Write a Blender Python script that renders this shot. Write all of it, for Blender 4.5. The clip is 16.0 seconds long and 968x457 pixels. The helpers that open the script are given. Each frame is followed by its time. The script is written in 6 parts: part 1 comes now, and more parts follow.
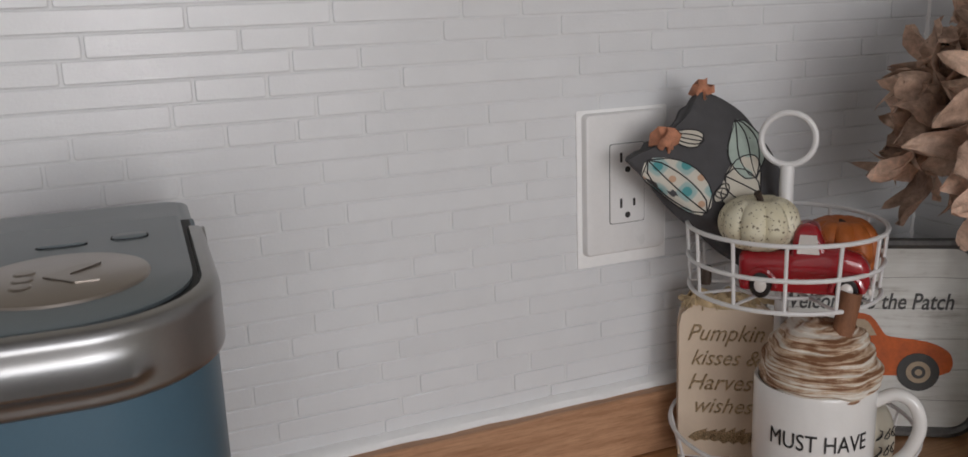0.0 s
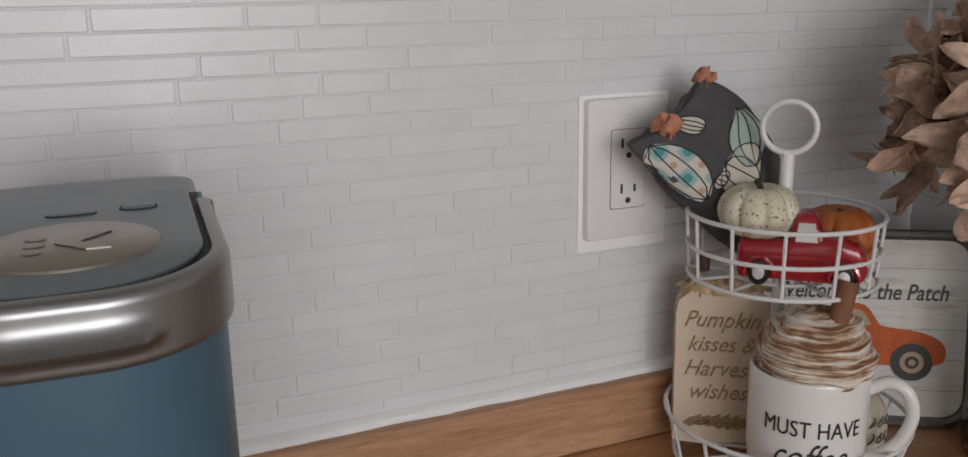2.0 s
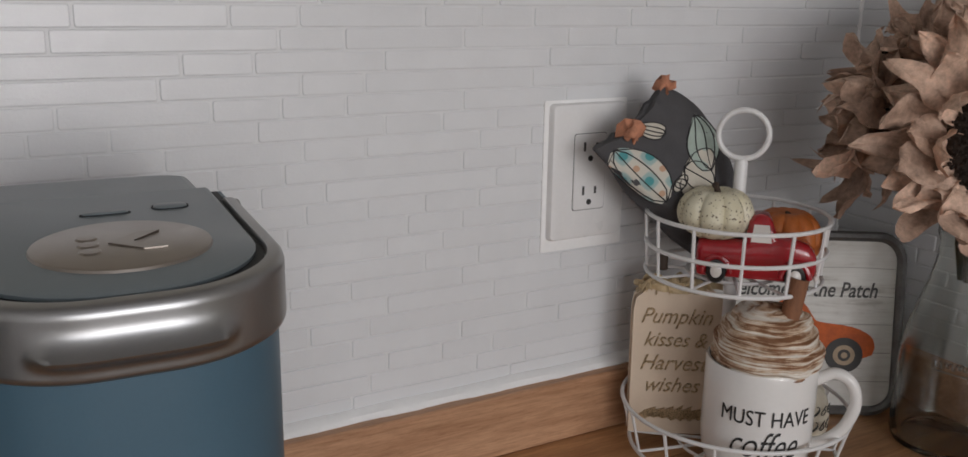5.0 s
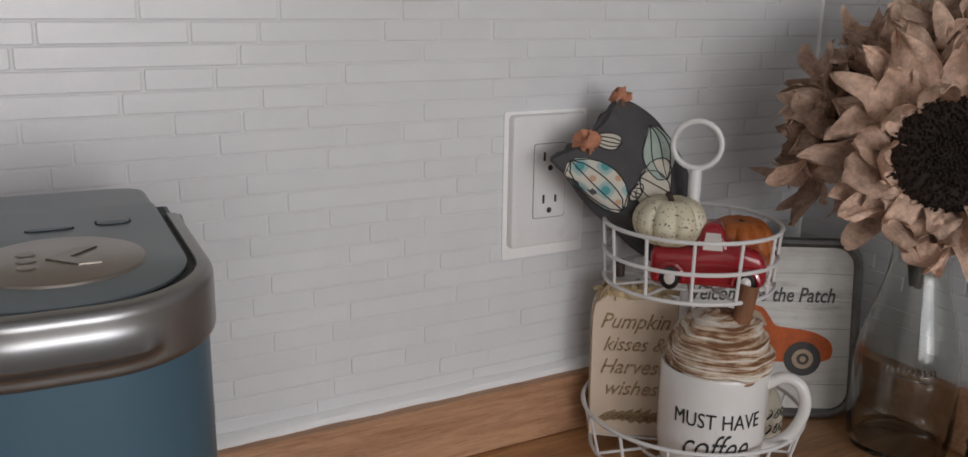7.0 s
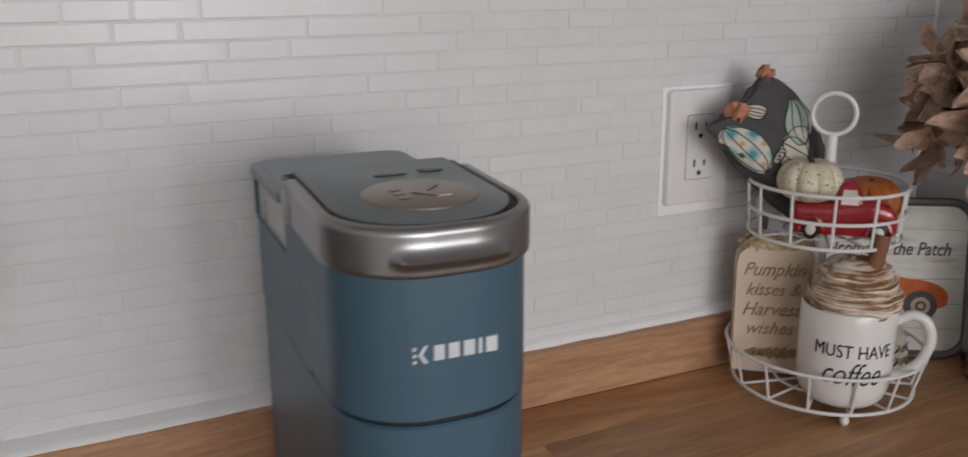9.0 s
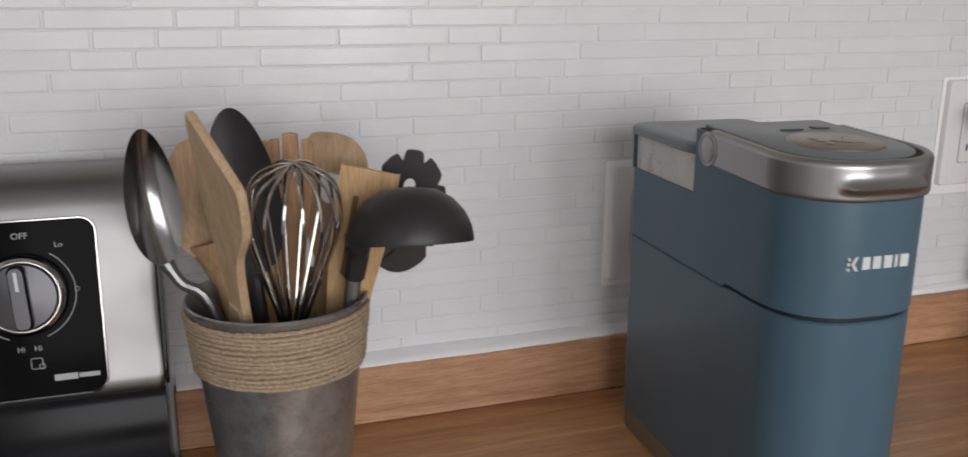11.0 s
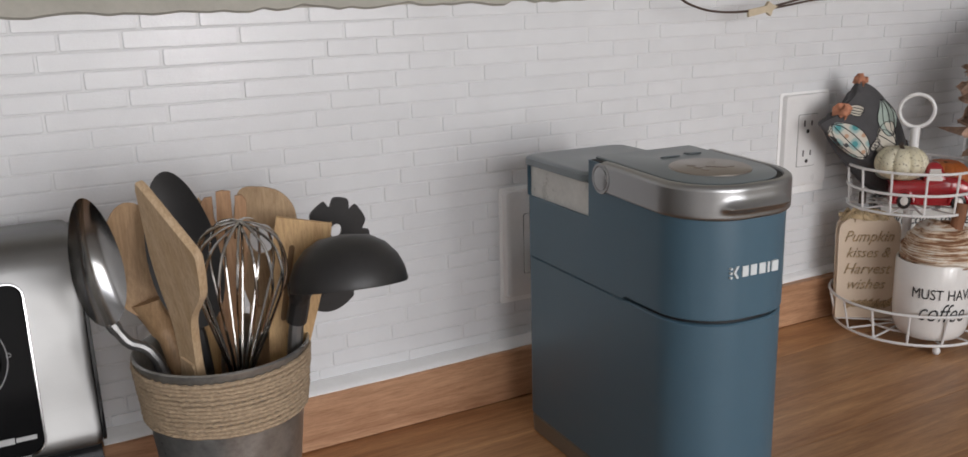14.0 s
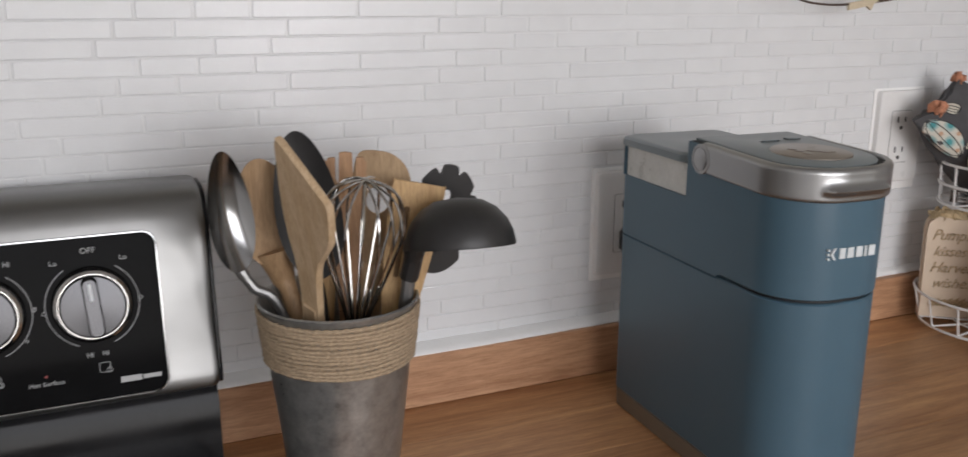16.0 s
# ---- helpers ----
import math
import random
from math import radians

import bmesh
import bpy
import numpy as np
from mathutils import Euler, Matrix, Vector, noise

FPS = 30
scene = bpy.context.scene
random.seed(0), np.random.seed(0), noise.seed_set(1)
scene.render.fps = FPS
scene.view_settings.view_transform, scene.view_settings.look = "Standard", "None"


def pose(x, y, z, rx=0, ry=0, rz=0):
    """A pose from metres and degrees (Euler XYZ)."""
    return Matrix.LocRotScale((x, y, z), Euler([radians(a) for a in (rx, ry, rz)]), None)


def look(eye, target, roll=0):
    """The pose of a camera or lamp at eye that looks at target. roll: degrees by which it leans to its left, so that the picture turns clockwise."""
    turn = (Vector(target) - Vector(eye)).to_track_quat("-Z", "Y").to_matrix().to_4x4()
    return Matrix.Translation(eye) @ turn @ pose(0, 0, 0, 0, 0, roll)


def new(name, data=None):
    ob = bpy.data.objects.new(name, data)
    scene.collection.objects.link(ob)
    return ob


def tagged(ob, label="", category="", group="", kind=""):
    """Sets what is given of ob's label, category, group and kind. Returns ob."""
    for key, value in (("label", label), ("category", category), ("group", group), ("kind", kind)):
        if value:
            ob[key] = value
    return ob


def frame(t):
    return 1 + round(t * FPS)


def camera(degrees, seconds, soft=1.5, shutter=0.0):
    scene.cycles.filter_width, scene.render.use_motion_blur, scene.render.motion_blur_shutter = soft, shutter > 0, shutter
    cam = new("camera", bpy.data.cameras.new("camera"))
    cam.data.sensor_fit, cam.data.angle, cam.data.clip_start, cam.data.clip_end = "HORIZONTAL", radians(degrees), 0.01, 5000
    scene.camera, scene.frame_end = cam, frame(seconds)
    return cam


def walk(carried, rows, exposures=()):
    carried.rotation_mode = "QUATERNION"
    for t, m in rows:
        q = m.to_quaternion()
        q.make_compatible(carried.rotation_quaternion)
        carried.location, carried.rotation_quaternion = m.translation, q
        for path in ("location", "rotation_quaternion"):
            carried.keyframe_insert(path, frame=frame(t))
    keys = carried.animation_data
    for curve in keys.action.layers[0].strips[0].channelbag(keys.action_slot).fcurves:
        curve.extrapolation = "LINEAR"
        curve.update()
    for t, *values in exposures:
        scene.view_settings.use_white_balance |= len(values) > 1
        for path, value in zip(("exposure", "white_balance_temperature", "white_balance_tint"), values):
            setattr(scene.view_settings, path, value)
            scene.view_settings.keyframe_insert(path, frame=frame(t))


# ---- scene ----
cam = camera(55.8, 16.0, shutter=0.4)
PATH = [
    (0, (-0.366, -0.658, 0.398), (0.39, 1.133, -0.074), -2.1),
    (0.5, (-0.376, -0.67, 0.387), (0.386, 1.117, -0.087), -1.5),
    (1, (-0.38, -0.662, 0.387), (0.389, 1.118, -0.101), -1.1),
    (1.5, (-0.376, -0.661, 0.396), (0.389, 1.121, -0.093), -1.0),
    (2, (-0.373, -0.66, 0.394), (0.392, 1.12, -0.102), -0.9),
    (2.5, (-0.366, -0.659, 0.388), (0.399, 1.12, -0.112), -0.9),
    (3, (-0.365, -0.67, 0.391), (0.397, 1.11, -0.11), -0.9),
    (3.2, (-0.38, -0.661, 0.386), (0.425, 1.103, -0.101), -0.8),
    (5.3, (-0.432, -0.646, 0.4), (0.557, 1.017, -0.104), 0.8),
    (5.5, (-0.431, -0.641, 0.4), (0.581, 1.009, -0.105), 0.8),
    (6, (-0.445, -0.654, 0.398), (0.577, 0.994, -0.093), 1.7),
    (6.5, (-0.431, -0.675, 0.404), (0.572, 0.984, -0.086), 1.5),
    (7, (-0.412, -0.683, 0.411), (0.549, 0.999, -0.085), 0.9),
    (7.5, (-0.398, -0.688, 0.4), (0.514, 1.022, -0.093), -0.4),
    (8, (-0.409, -0.706, 0.397), (0.473, 1.017, -0.107), -0.3),
    (8.5, (-0.485, -0.719, 0.414), (0.385, 1.005, -0.107), 0.2),
    (9, (-0.569, -0.757, 0.422), (0.267, 0.98, -0.111), -0.3),
    (9.5, (-0.646, -0.801, 0.423), (0.087, 0.98, -0.115), -0.8),
    (10, (-0.703, -0.845, 0.409), (-0.072, 0.975, -0.128), -0.7),
    (10.2, (-0.725, -0.853, 0.409), (-0.133, 0.982, -0.122), -0.3),
    (12.3, (-0.912, -0.735, 0.417), (-0.172, 1.06, -0.064), 0.7),
    (12.5, (-0.905, -0.738, 0.422), (-0.119, 1.037, -0.06), -0.3),
    (13, (-0.876, -0.795, 0.443), (0.015, 0.928, -0.045), -1.3),
    (13.5, (-0.872, -0.843, 0.447), (0.081, 0.846, -0.042), -1.2),
    (14, (-0.892, -0.844, 0.445), (0.029, 0.86, -0.053), -1.5),
    (14.5, (-0.897, -0.847, 0.444), (0.014, 0.861, -0.058), -1.4),
    (15, (-0.905, -0.853, 0.441), (-0.001, 0.857, -0.068), -1.1),
    (15.5, (-0.917, -0.857, 0.439), (-0.039, 0.865, -0.075), -0.9),
    (16, (-0.94, -0.862, 0.435), (-0.141, 0.899, -0.076), 0.3),
]
EXPOSURES = [(0, -0.32), (3.2, -0.31), (5.5, -0.36), (7.5, -0.38), (8.5, -0.32), (9.5, -0.14), (10.0, 0.0), (12.5, 0.0), (13.0, -0.02), (14.5, 0.10), (16.0, 0.12)]
walk(cam, [(t, look(eye, target, roll)) for t, eye, target, roll in PATH], EXPOSURES)

# ---- light ----
def area(name, m, w, h, watts, colour):
    d = bpy.data.lights.new(name, "AREA")
    d.shape, d.size, d.size_y, d.energy, d.color = "RECTANGLE", w, h, watts, colour
    ob = new(name, d)
    ob.matrix_world = m
    return ob


# daylight in the unseen wide glazed opening across the room behind the viewer, and a narrow lamp added for the glint on
# the tiles
area("daylight", look((-0.38, -2.62, 0.58), (-0.38, 0.0, 0.26)), 1.90, 1.00, 31, (0.975, 0.958, 0.985))
area("glint_lamp", look((-0.20, -2.60, 0.34), (-0.20, 0.0, 0.30)), 0.08, 0.40, 3.8, (0.985, 0.975, 1.0))
world = bpy.data.worlds.new("sky")
scene.world = world
world.use_nodes = True
sky = world.node_tree.nodes.new("ShaderNodeTexSky")
sky.sky_type, sky.sun_disc, sky.sun_elevation, sky.sun_rotation = "NISHITA", False, radians(40), radians(200)
world.node_tree.links.new(sky.outputs[0], world.node_tree.nodes["Background"].inputs[0])
world.node_tree.nodes["Background"].inputs[1].default_value = 0.08


# ---- materials ----
def nodes_of(name):
    m = bpy.data.materials.new(name)
    m.use_nodes = True
    nt = m.node_tree
    return m, nt, nt.nodes["Principled BSDF"]


def coords(nt, scale=(1, 1, 1), kind="Object"):
    tc = nt.nodes.new("ShaderNodeTexCoord")
    mp = nt.nodes.new("ShaderNodeMapping")
    mp.inputs["Scale"].default_value = scale
    nt.links.new(tc.outputs[kind], mp.inputs[0])
    return mp.outputs[0]


def noise_at(nt, vec, scale, detail=4.0, rough=0.6, distort=0.0):
    n = nt.nodes.new("ShaderNodeTexNoise")
    n.inputs["Scale"].default_value = scale
    n.inputs["Detail"].default_value = detail
    n.inputs["Roughness"].default_value = rough
    n.inputs["Distortion"].default_value = distort
    nt.links.new(vec, n.inputs["Vector"])
    return n.outputs[0]


def ramp(nt, fac, stops):
    r = nt.nodes.new("ShaderNodeValToRGB")
    e = r.color_ramp.elements
    while len(e) < len(stops):
        e.new(0.5)
    for el, (p, c) in zip(e, stops):
        el.position, el.color = p, (*c, 1)
    nt.links.new(fac, r.inputs[0])
    return r.outputs[0]


def bump(nt, bsdf, height, strength, dist=0.001):
    b = nt.nodes.new("ShaderNodeBump")
    b.inputs["Strength"].default_value = strength
    b.inputs["Distance"].default_value = dist
    nt.links.new(height, b.inputs["Height"])
    nt.links.new(b.outputs[0], bsdf.inputs["Normal"])


def mixc(nt, fac, a, b, how="MIX"):
    m = nt.nodes.new("ShaderNodeMix")
    m.data_type, m.blend_type = "RGBA", how
    for sock, v in ((m.inputs[0], fac), (m.inputs[6], a), (m.inputs[7], b)):
        if isinstance(v, (int, float)):
            sock.default_value = v
        elif isinstance(v, tuple):
            sock.default_value = (*v, 1)
        else:
            nt.links.new(v, sock)
    return m.outputs[2]


def mul(nt, a, b, op="MULTIPLY"):
    m = nt.nodes.new("ShaderNodeMath")
    m.operation = op
    for sock, v in ((m.inputs[0], a), (m.inputs[1], b)):
        if isinstance(v, (int, float)):
            sock.default_value = v
        else:
            nt.links.new(v, sock)
    return m.outputs[0]


def surface(name, colour, rough=0.5, metal=0.0, vary=0.12, coarse=18.0, fine=300.0, relief=0.15, depth=0.0006, stretch=(1, 1, 1), random_tone=0.0, coat=0.0, spec=0.5, rough_vary=0.1):
    """A plain painted, moulded or cast surface: colour that varies at two scales, fine relief, uneven gloss."""
    m, nt, b = nodes_of(name)
    v = coords(nt, stretch)
    n1, n2 = noise_at(nt, v, coarse, 5), noise_at(nt, v, fine, 3)
    both = mul(nt, mul(nt, n1, 0.65), mul(nt, n2, 0.35), "ADD")
    lo, hi = tuple(c * (1 - vary) for c in colour), tuple(min(1, c * (1 + vary)) for c in colour)
    col = ramp(nt, both, [(0.3, lo), (0.7, hi)])
    if random_tone:
        oi = nt.nodes.new("ShaderNodeObjectInfo")
        g = nt.nodes.new("ShaderNodeNewGeometry")
        r = mul(nt, oi.outputs["Random"], g.outputs["Random Per Island"], "ADD")
        r = mul(nt, r, 1.0, "FRACT")
        shade = ramp(nt, r, [(0, (1 - random_tone,) * 3), (1, (1.0,) * 3)])
        col = mixc(nt, 1.0, col, shade, "MULTIPLY")
    nt.links.new(col, b.inputs["Base Color"])
    rr = nt.nodes.new("ShaderNodeMapRange")
    rr.inputs[3].default_value, rr.inputs[4].default_value = max(0.02, rough - rough_vary), min(1, rough + rough_vary)
    nt.links.new(n1, rr.inputs[0])
    nt.links.new(rr.outputs[0], b.inputs["Roughness"])
    b.inputs["Metallic"].default_value = metal
    b.inputs["Coat Weight"].default_value = coat
    b.inputs["Specular IOR Level"].default_value = spec
    if relief:
        bump(nt, b, both, relief, depth)
    return m


def timber(name, light, dark, stretch, rough=0.42, coarse=10.0, random_tone=0.25, relief=0.25):
    """Wood with long grain, pores and broad figure; stretch shrinks the axis along the grain."""
    m, nt, b = nodes_of(name)
    oi = nt.nodes.new("ShaderNodeObjectInfo")
    tc = nt.nodes.new("ShaderNodeTexCoord")
    add = nt.nodes.new("ShaderNodeVectorMath")
    add.operation = "MULTIPLY_ADD"
    nt.links.new(oi.outputs["Random"], add.inputs[0])
    add.inputs[1].default_value = (3.1, 5.7, 2.3)
    nt.links.new(tc.outputs["Object"], add.inputs[2])
    mp = nt.nodes.new("ShaderNodeMapping")
    mp.inputs["Scale"].default_value = stretch
    nt.links.new(add.outputs[0], mp.inputs[0])
    v = mp.outputs[0]
    figure = noise_at(nt, v, coarse, 6, 0.62, 1.4)
    grain = noise_at(nt, v, coarse * 11, 4, 0.7, 0.4)
    pores = noise_at(nt, v, coarse * 42, 2, 0.6)
    mid = tuple((a + c) / 2 for a, c in zip(light, dark))
    base = ramp(nt, figure, [(0.33, dark), (0.5, mid), (0.66, light)])
    g = ramp(nt, grain, [(0.32, (0.62, 0.56, 0.5)), (0.6, (1.0, 1.0, 1.0))])
    col = mixc(nt, 0.75, base, g, "MULTIPLY")
    p = ramp(nt, pores, [(0.3, (0.7, 0.62, 0.55)), (0.45, (1, 1, 1))])
    col = mixc(nt, 0.5, col, p, "MULTIPLY")
    tone = ramp(nt, oi.outputs["Random"], [(0, (1 - random_tone,) * 3), (1, (1.06,) * 3)])
    col = mixc(nt, 1.0, col, tone, "MULTIPLY")
    nt.links.new(col, b.inputs["Base Color"])
    rr = nt.nodes.new("ShaderNodeMapRange")
    rr.inputs[3].default_value, rr.inputs[4].default_value = rough - 0.1, rough + 0.15
    nt.links.new(grain, rr.inputs[0])
    nt.links.new(rr.outputs[0], b.inputs["Roughness"])
    bump(nt, b, mul(nt, grain, pores, "ADD"), relief, 0.0005)
    return m


def brushed(name, colour, rough, stretch, relief=0.12, coarse=6.0):
    """Brushed metal: long fine scratches along one axis and broad smudges."""
    m, nt, b = nodes_of(name)
    v = coords(nt, stretch)
    s = noise_at(nt, v, 900, 3, 0.7)
    smudge = noise_at(nt, coords(nt), coarse * 4, 5, 0.6)
    col = ramp(nt, mul(nt, s, smudge, "ADD"), [(0.35, tuple(c * 0.86 for c in colour)), (0.8, colour)])
    nt.links.new(col, b.inputs["Base Color"])
    b.inputs["Metallic"].default_value = 1.0
    rr = nt.nodes.new("ShaderNodeMapRange")
    rr.inputs[3].default_value, rr.inputs[4].default_value = rough - 0.09, rough + 0.09
    nt.links.new(smudge, rr.inputs[0])
    nt.links.new(rr.outputs[0], b.inputs["Roughness"])
    bump(nt, b, s, relief, 0.0003)
    return m


def clear_glass(name, tint, rough=0.03):
    m, nt, b = nodes_of(name)
    b.inputs["Base Color"].default_value = (*tint, 1)
    b.inputs["Transmission Weight"].default_value = 1.0
    b.inputs["IOR"].default_value = 1.45
    n = noise_at(nt, coords(nt), 60, 3)
    rr = nt.nodes.new("ShaderNodeMapRange")
    rr.inputs[3].default_value, rr.inputs[4].default_value = rough, rough + 0.05
    nt.links.new(n, rr.inputs[0])
    nt.links.new(rr.outputs[0], b.inputs["Roughness"])
    bump(nt, b, n, 0.12, 0.001)
    return m




def glazed():
    """Painted-over glazed mosaic: nearly even white, brushed strokes along the tile, pits that sparkle."""
    m, nt, b = nodes_of("glazed_white_tile")
    oi = nt.nodes.new("ShaderNodeObjectInfo")
    g = nt.nodes.new("ShaderNodeNewGeometry")
    tc = nt.nodes.new("ShaderNodeTexCoord")
    add = nt.nodes.new("ShaderNodeVectorMath")
    add.operation = "MULTIPLY_ADD"
    nt.links.new(oi.outputs["Random"], add.inputs[0])
    add.inputs[1].default_value = (7.1, 3.7, 5.3)
    nt.links.new(tc.outputs["Object"], add.inputs[2])

    def scaled(q):
        mp = nt.nodes.new("ShaderNodeMapping")
        mp.inputs["Scale"].default_value = q
        nt.links.new(add.outputs[0], mp.inputs[0])
        return mp.outputs[0]
    broad = noise_at(nt, add.outputs[0], 26, 4)
    strokes = noise_at(nt, scaled((130, 130, 620)), 1.0, 4, 0.65, 0.4)
    pits = noise_at(nt, add.outputs[0], 430, 3, 0.6)
    col = ramp(nt, broad, [(0.3, (0.715, 0.72, 0.73)), (0.7, (0.755, 0.76, 0.77))])
    r = mul(nt, mul(nt, oi.outputs["Random"], g.outputs["Random Per Island"], "ADD"), 1.0, "FRACT")
    col = mixc(nt, 1.0, col, ramp(nt, r, [(0, (0.965,) * 3), (1, (1.0,) * 3)]), "MULTIPLY")
    nt.links.new(col, b.inputs["Base Color"])
    rr = nt.nodes.new("ShaderNodeMapRange")
    rr.inputs[3].default_value, rr.inputs[4].default_value = 0.045, 0.10
    nt.links.new(broad, rr.inputs[0])
    nt.links.new(rr.outputs[0], b.inputs["Roughness"])
    b.inputs["Specular IOR Level"].default_value = 0.28
    bump(nt, b, mul(nt, mul(nt, strokes, 0.4), mul(nt, pits, 0.6), "ADD"), 0.6, 0.00040)
    return m


M_TILE = glazed()
M_GROUT = surface("white_grout", (0.72, 0.722, 0.725), 0.4, spec=0.2, vary=0.05, coarse=40, fine=600, relief=0.4)
M_CAULK = surface("white_caulk", (0.89, 0.885, 0.875), 0.5, vary=0.04, coarse=30, relief=0.4, depth=0.001)
M_PAINT = surface("greige_wall_paint", (0.42, 0.40, 0.35), 0.7, vary=0.12, coarse=12, fine=160, relief=0.6, depth=0.0015)
M_ROOM = surface("room_paint", (0.84, 0.835, 0.825), 0.8, vary=0.05, coarse=3, relief=0.1)
# unseen ceiling is darkened so that it bounces less onto the upper tiles
M_CEIL = surface("ceiling_paint", (0.46, 0.455, 0.45), 0.85, vary=0.05, coarse=3, relief=0.1)
M_FLOOR = timber("floor_boards", (0.30, 0.2, 0.12), (0.16, 0.09, 0.05), (0.6, 6, 6))
M_OAK = timber("oak_counter", (0.69, 0.39, 0.19), (0.41, 0.195, 0.085), (0.5, 6, 6), rough=0.33, coarse=5)
M_BOARD = timber("oak_backsplash", (0.62, 0.365, 0.215), (0.43, 0.225, 0.12), (0.5, 7, 7), rough=0.45, coarse=6)
M_PLATE = surface("white_plastic_plate", (0.80, 0.79, 0.78), 0.3, vary=0.04, coarse=20, relief=0.08)
M_SLOT = surface("dark_slot", (0.03, 0.028, 0.027), 0.6)
M_BLUE = surface("blue_moulded_plastic", (0.058, 0.114, 0.157), 0.4, vary=0.06, coarse=9, fine=900, relief=0.12, depth=0.0002)
# grey-blue of the lids, made paler for the wall they reflect
M_LID = surface("grey_blue_lid_plastic", (0.160, 0.190, 0.205), 0.33, vary=0.06, coarse=9, fine=900, relief=0.12, depth=0.0002)
M_GAP = surface("shadow_gap_plastic", (0.012, 0.014, 0.016), 0.6)
M_SILVER = surface("satin_silver", (0.36, 0.36, 0.36), 0.36, metal=1.0, vary=0.05, coarse=8, fine=700, relief=0.06, depth=0.0002, rough_vary=0.04)
M_DISC = brushed("brushed_disc", (0.34, 0.305, 0.275), 0.34, (0.05, 1, 1))
M_TANK = surface("cloudy_tank_plastic", (0.55, 0.55, 0.52), 0.3, vary=0.15, coarse=40, relief=0.2)
M_TAUPE = surface("taupe_strip", (0.16, 0.13, 0.10), 0.4)
M_WHITE = surface("white_print", (0.62, 0.65, 0.66), 0.5, relief=0)
M_STEEL = brushed("brushed_stainless", (0.225, 0.223, 0.218), 0.37, (0.02, 1, 1))
M_POLISH = surface("polished_steel", (0.30, 0.30, 0.30), 0.17, metal=1.0, vary=0.06, relief=0.04, rough_vary=0.06)
M_CHROME = surface("chrome", (0.50, 0.485, 0.465), 0.14, metal=1.0, vary=0.03, relief=0.0, rough_vary=0.03)
M_BLACKGLASS = surface("black_glass", (0.008, 0.008, 0.0085), 0.08, vary=0.2, relief=0.0, spec=0.02, rough_vary=0.05)
M_BLACKENAMEL = surface("black_enamel", (0.012, 0.012, 0.013), 0.12, vary=0.2, relief=0.03, spec=0.12)
M_GALV = surface("galvanised_zinc", (0.39, 0.385, 0.37), 0.34, metal=0.78, vary=0.28, coarse=70, fine=260, relief=0.2, depth=0.0004, rough_vary=0.16)
M_ROPE = surface("jute_rope", (0.38, 0.285, 0.19), 0.9, vary=0.4, coarse=420, fine=1400, relief=0.9, depth=0.0012)
M_WOODA = timber("beech_utensil", (0.60, 0.45, 0.30), (0.47, 0.33, 0.19), (7, 7, 0.5), rough=0.55, coarse=9, random_tone=0.12)
M_BLACKNYLON = surface("black_nylon", (0.020, 0.019, 0.019), 0.46, vary=0.2, coarse=60, relief=0.15)

M_WOODB = timber("reddish_utensil", (0.50, 0.30, 0.16), (0.34, 0.18, 0.09), (7, 7, 0.5), rough=0.55, coarse=9, random_tone=0.2)
M_WOODD = timber("tan_utensil", (0.52, 0.35, 0.20), (0.41, 0.255, 0.135), (7, 7, 0.5), rough=0.5, coarse=8, random_tone=0.1)
M_WOODC = timber("grey_brown_utensil", (0.54, 0.38, 0.22), (0.40, 0.27, 0.15), (7, 7, 0.5), rough=0.6, coarse=9, random_tone=0.2)
M_BAMBOO = timber("yellow_bamboo", (0.66, 0.44, 0.21), (0.52, 0.32, 0.14), (7, 7, 0.5), rough=0.5, coarse=9, random_tone=0.05)
M_SLOTWOOD = surface("slot_wood", (0.16, 0.09, 0.04), 0.8)
M_GREYSTEEL = surface("grey_handle", (0.22, 0.215, 0.21), 0.4, metal=0.8)
M_WIRE = surface("brown_wire", (0.06, 0.035, 0.025), 0.5)
M_TAPE = surface("masking_tape", (0.55, 0.46, 0.33), 0.7)
M_WIREWHITE = surface("white_enamel_wire", (0.72, 0.71, 0.70), 0.38, vary=0.06, coarse=60, relief=0.15)
M_STEM = surface("dark_stem", (0.05, 0.032, 0.022), 0.7, vary=0.3, coarse=90, relief=0.5)
M_RED_GLAZE = surface("red_ceramic_glaze", (0.30, 0.012, 0.018), 0.14, vary=0.15, coarse=40, relief=0.05, coat=0.5, rough_vary=0.05)
M_WHITE_GLAZE = surface("white_ceramic_glaze", (0.72, 0.68, 0.64), 0.2, vary=0.05, relief=0.05)
M_BLACK_GLAZE = surface("black_ceramic_glaze", (0.018, 0.016, 0.016), 0.2, relief=0.05)
M_ORANGE = surface("orange_pumpkin_skin", (0.42, 0.115, 0.022), 0.5, vary=0.25, coarse=50, fine=500, relief=0.3)
M_TOWEL = surface("charcoal_cotton", (0.070, 0.068, 0.071), 0.92, vary=0.2, coarse=60, fine=1500, relief=0.8, depth=0.0008)
M_CREAMPRINT = surface("cream_cotton_print", (0.56, 0.52, 0.44), 0.92, vary=0.1, coarse=60, fine=1500, relief=0.6)
M_SAGEPRINT = surface("sage_cotton_print", (0.36, 0.43, 0.38), 0.92, vary=0.2, coarse=90, fine=1500, relief=0.6)
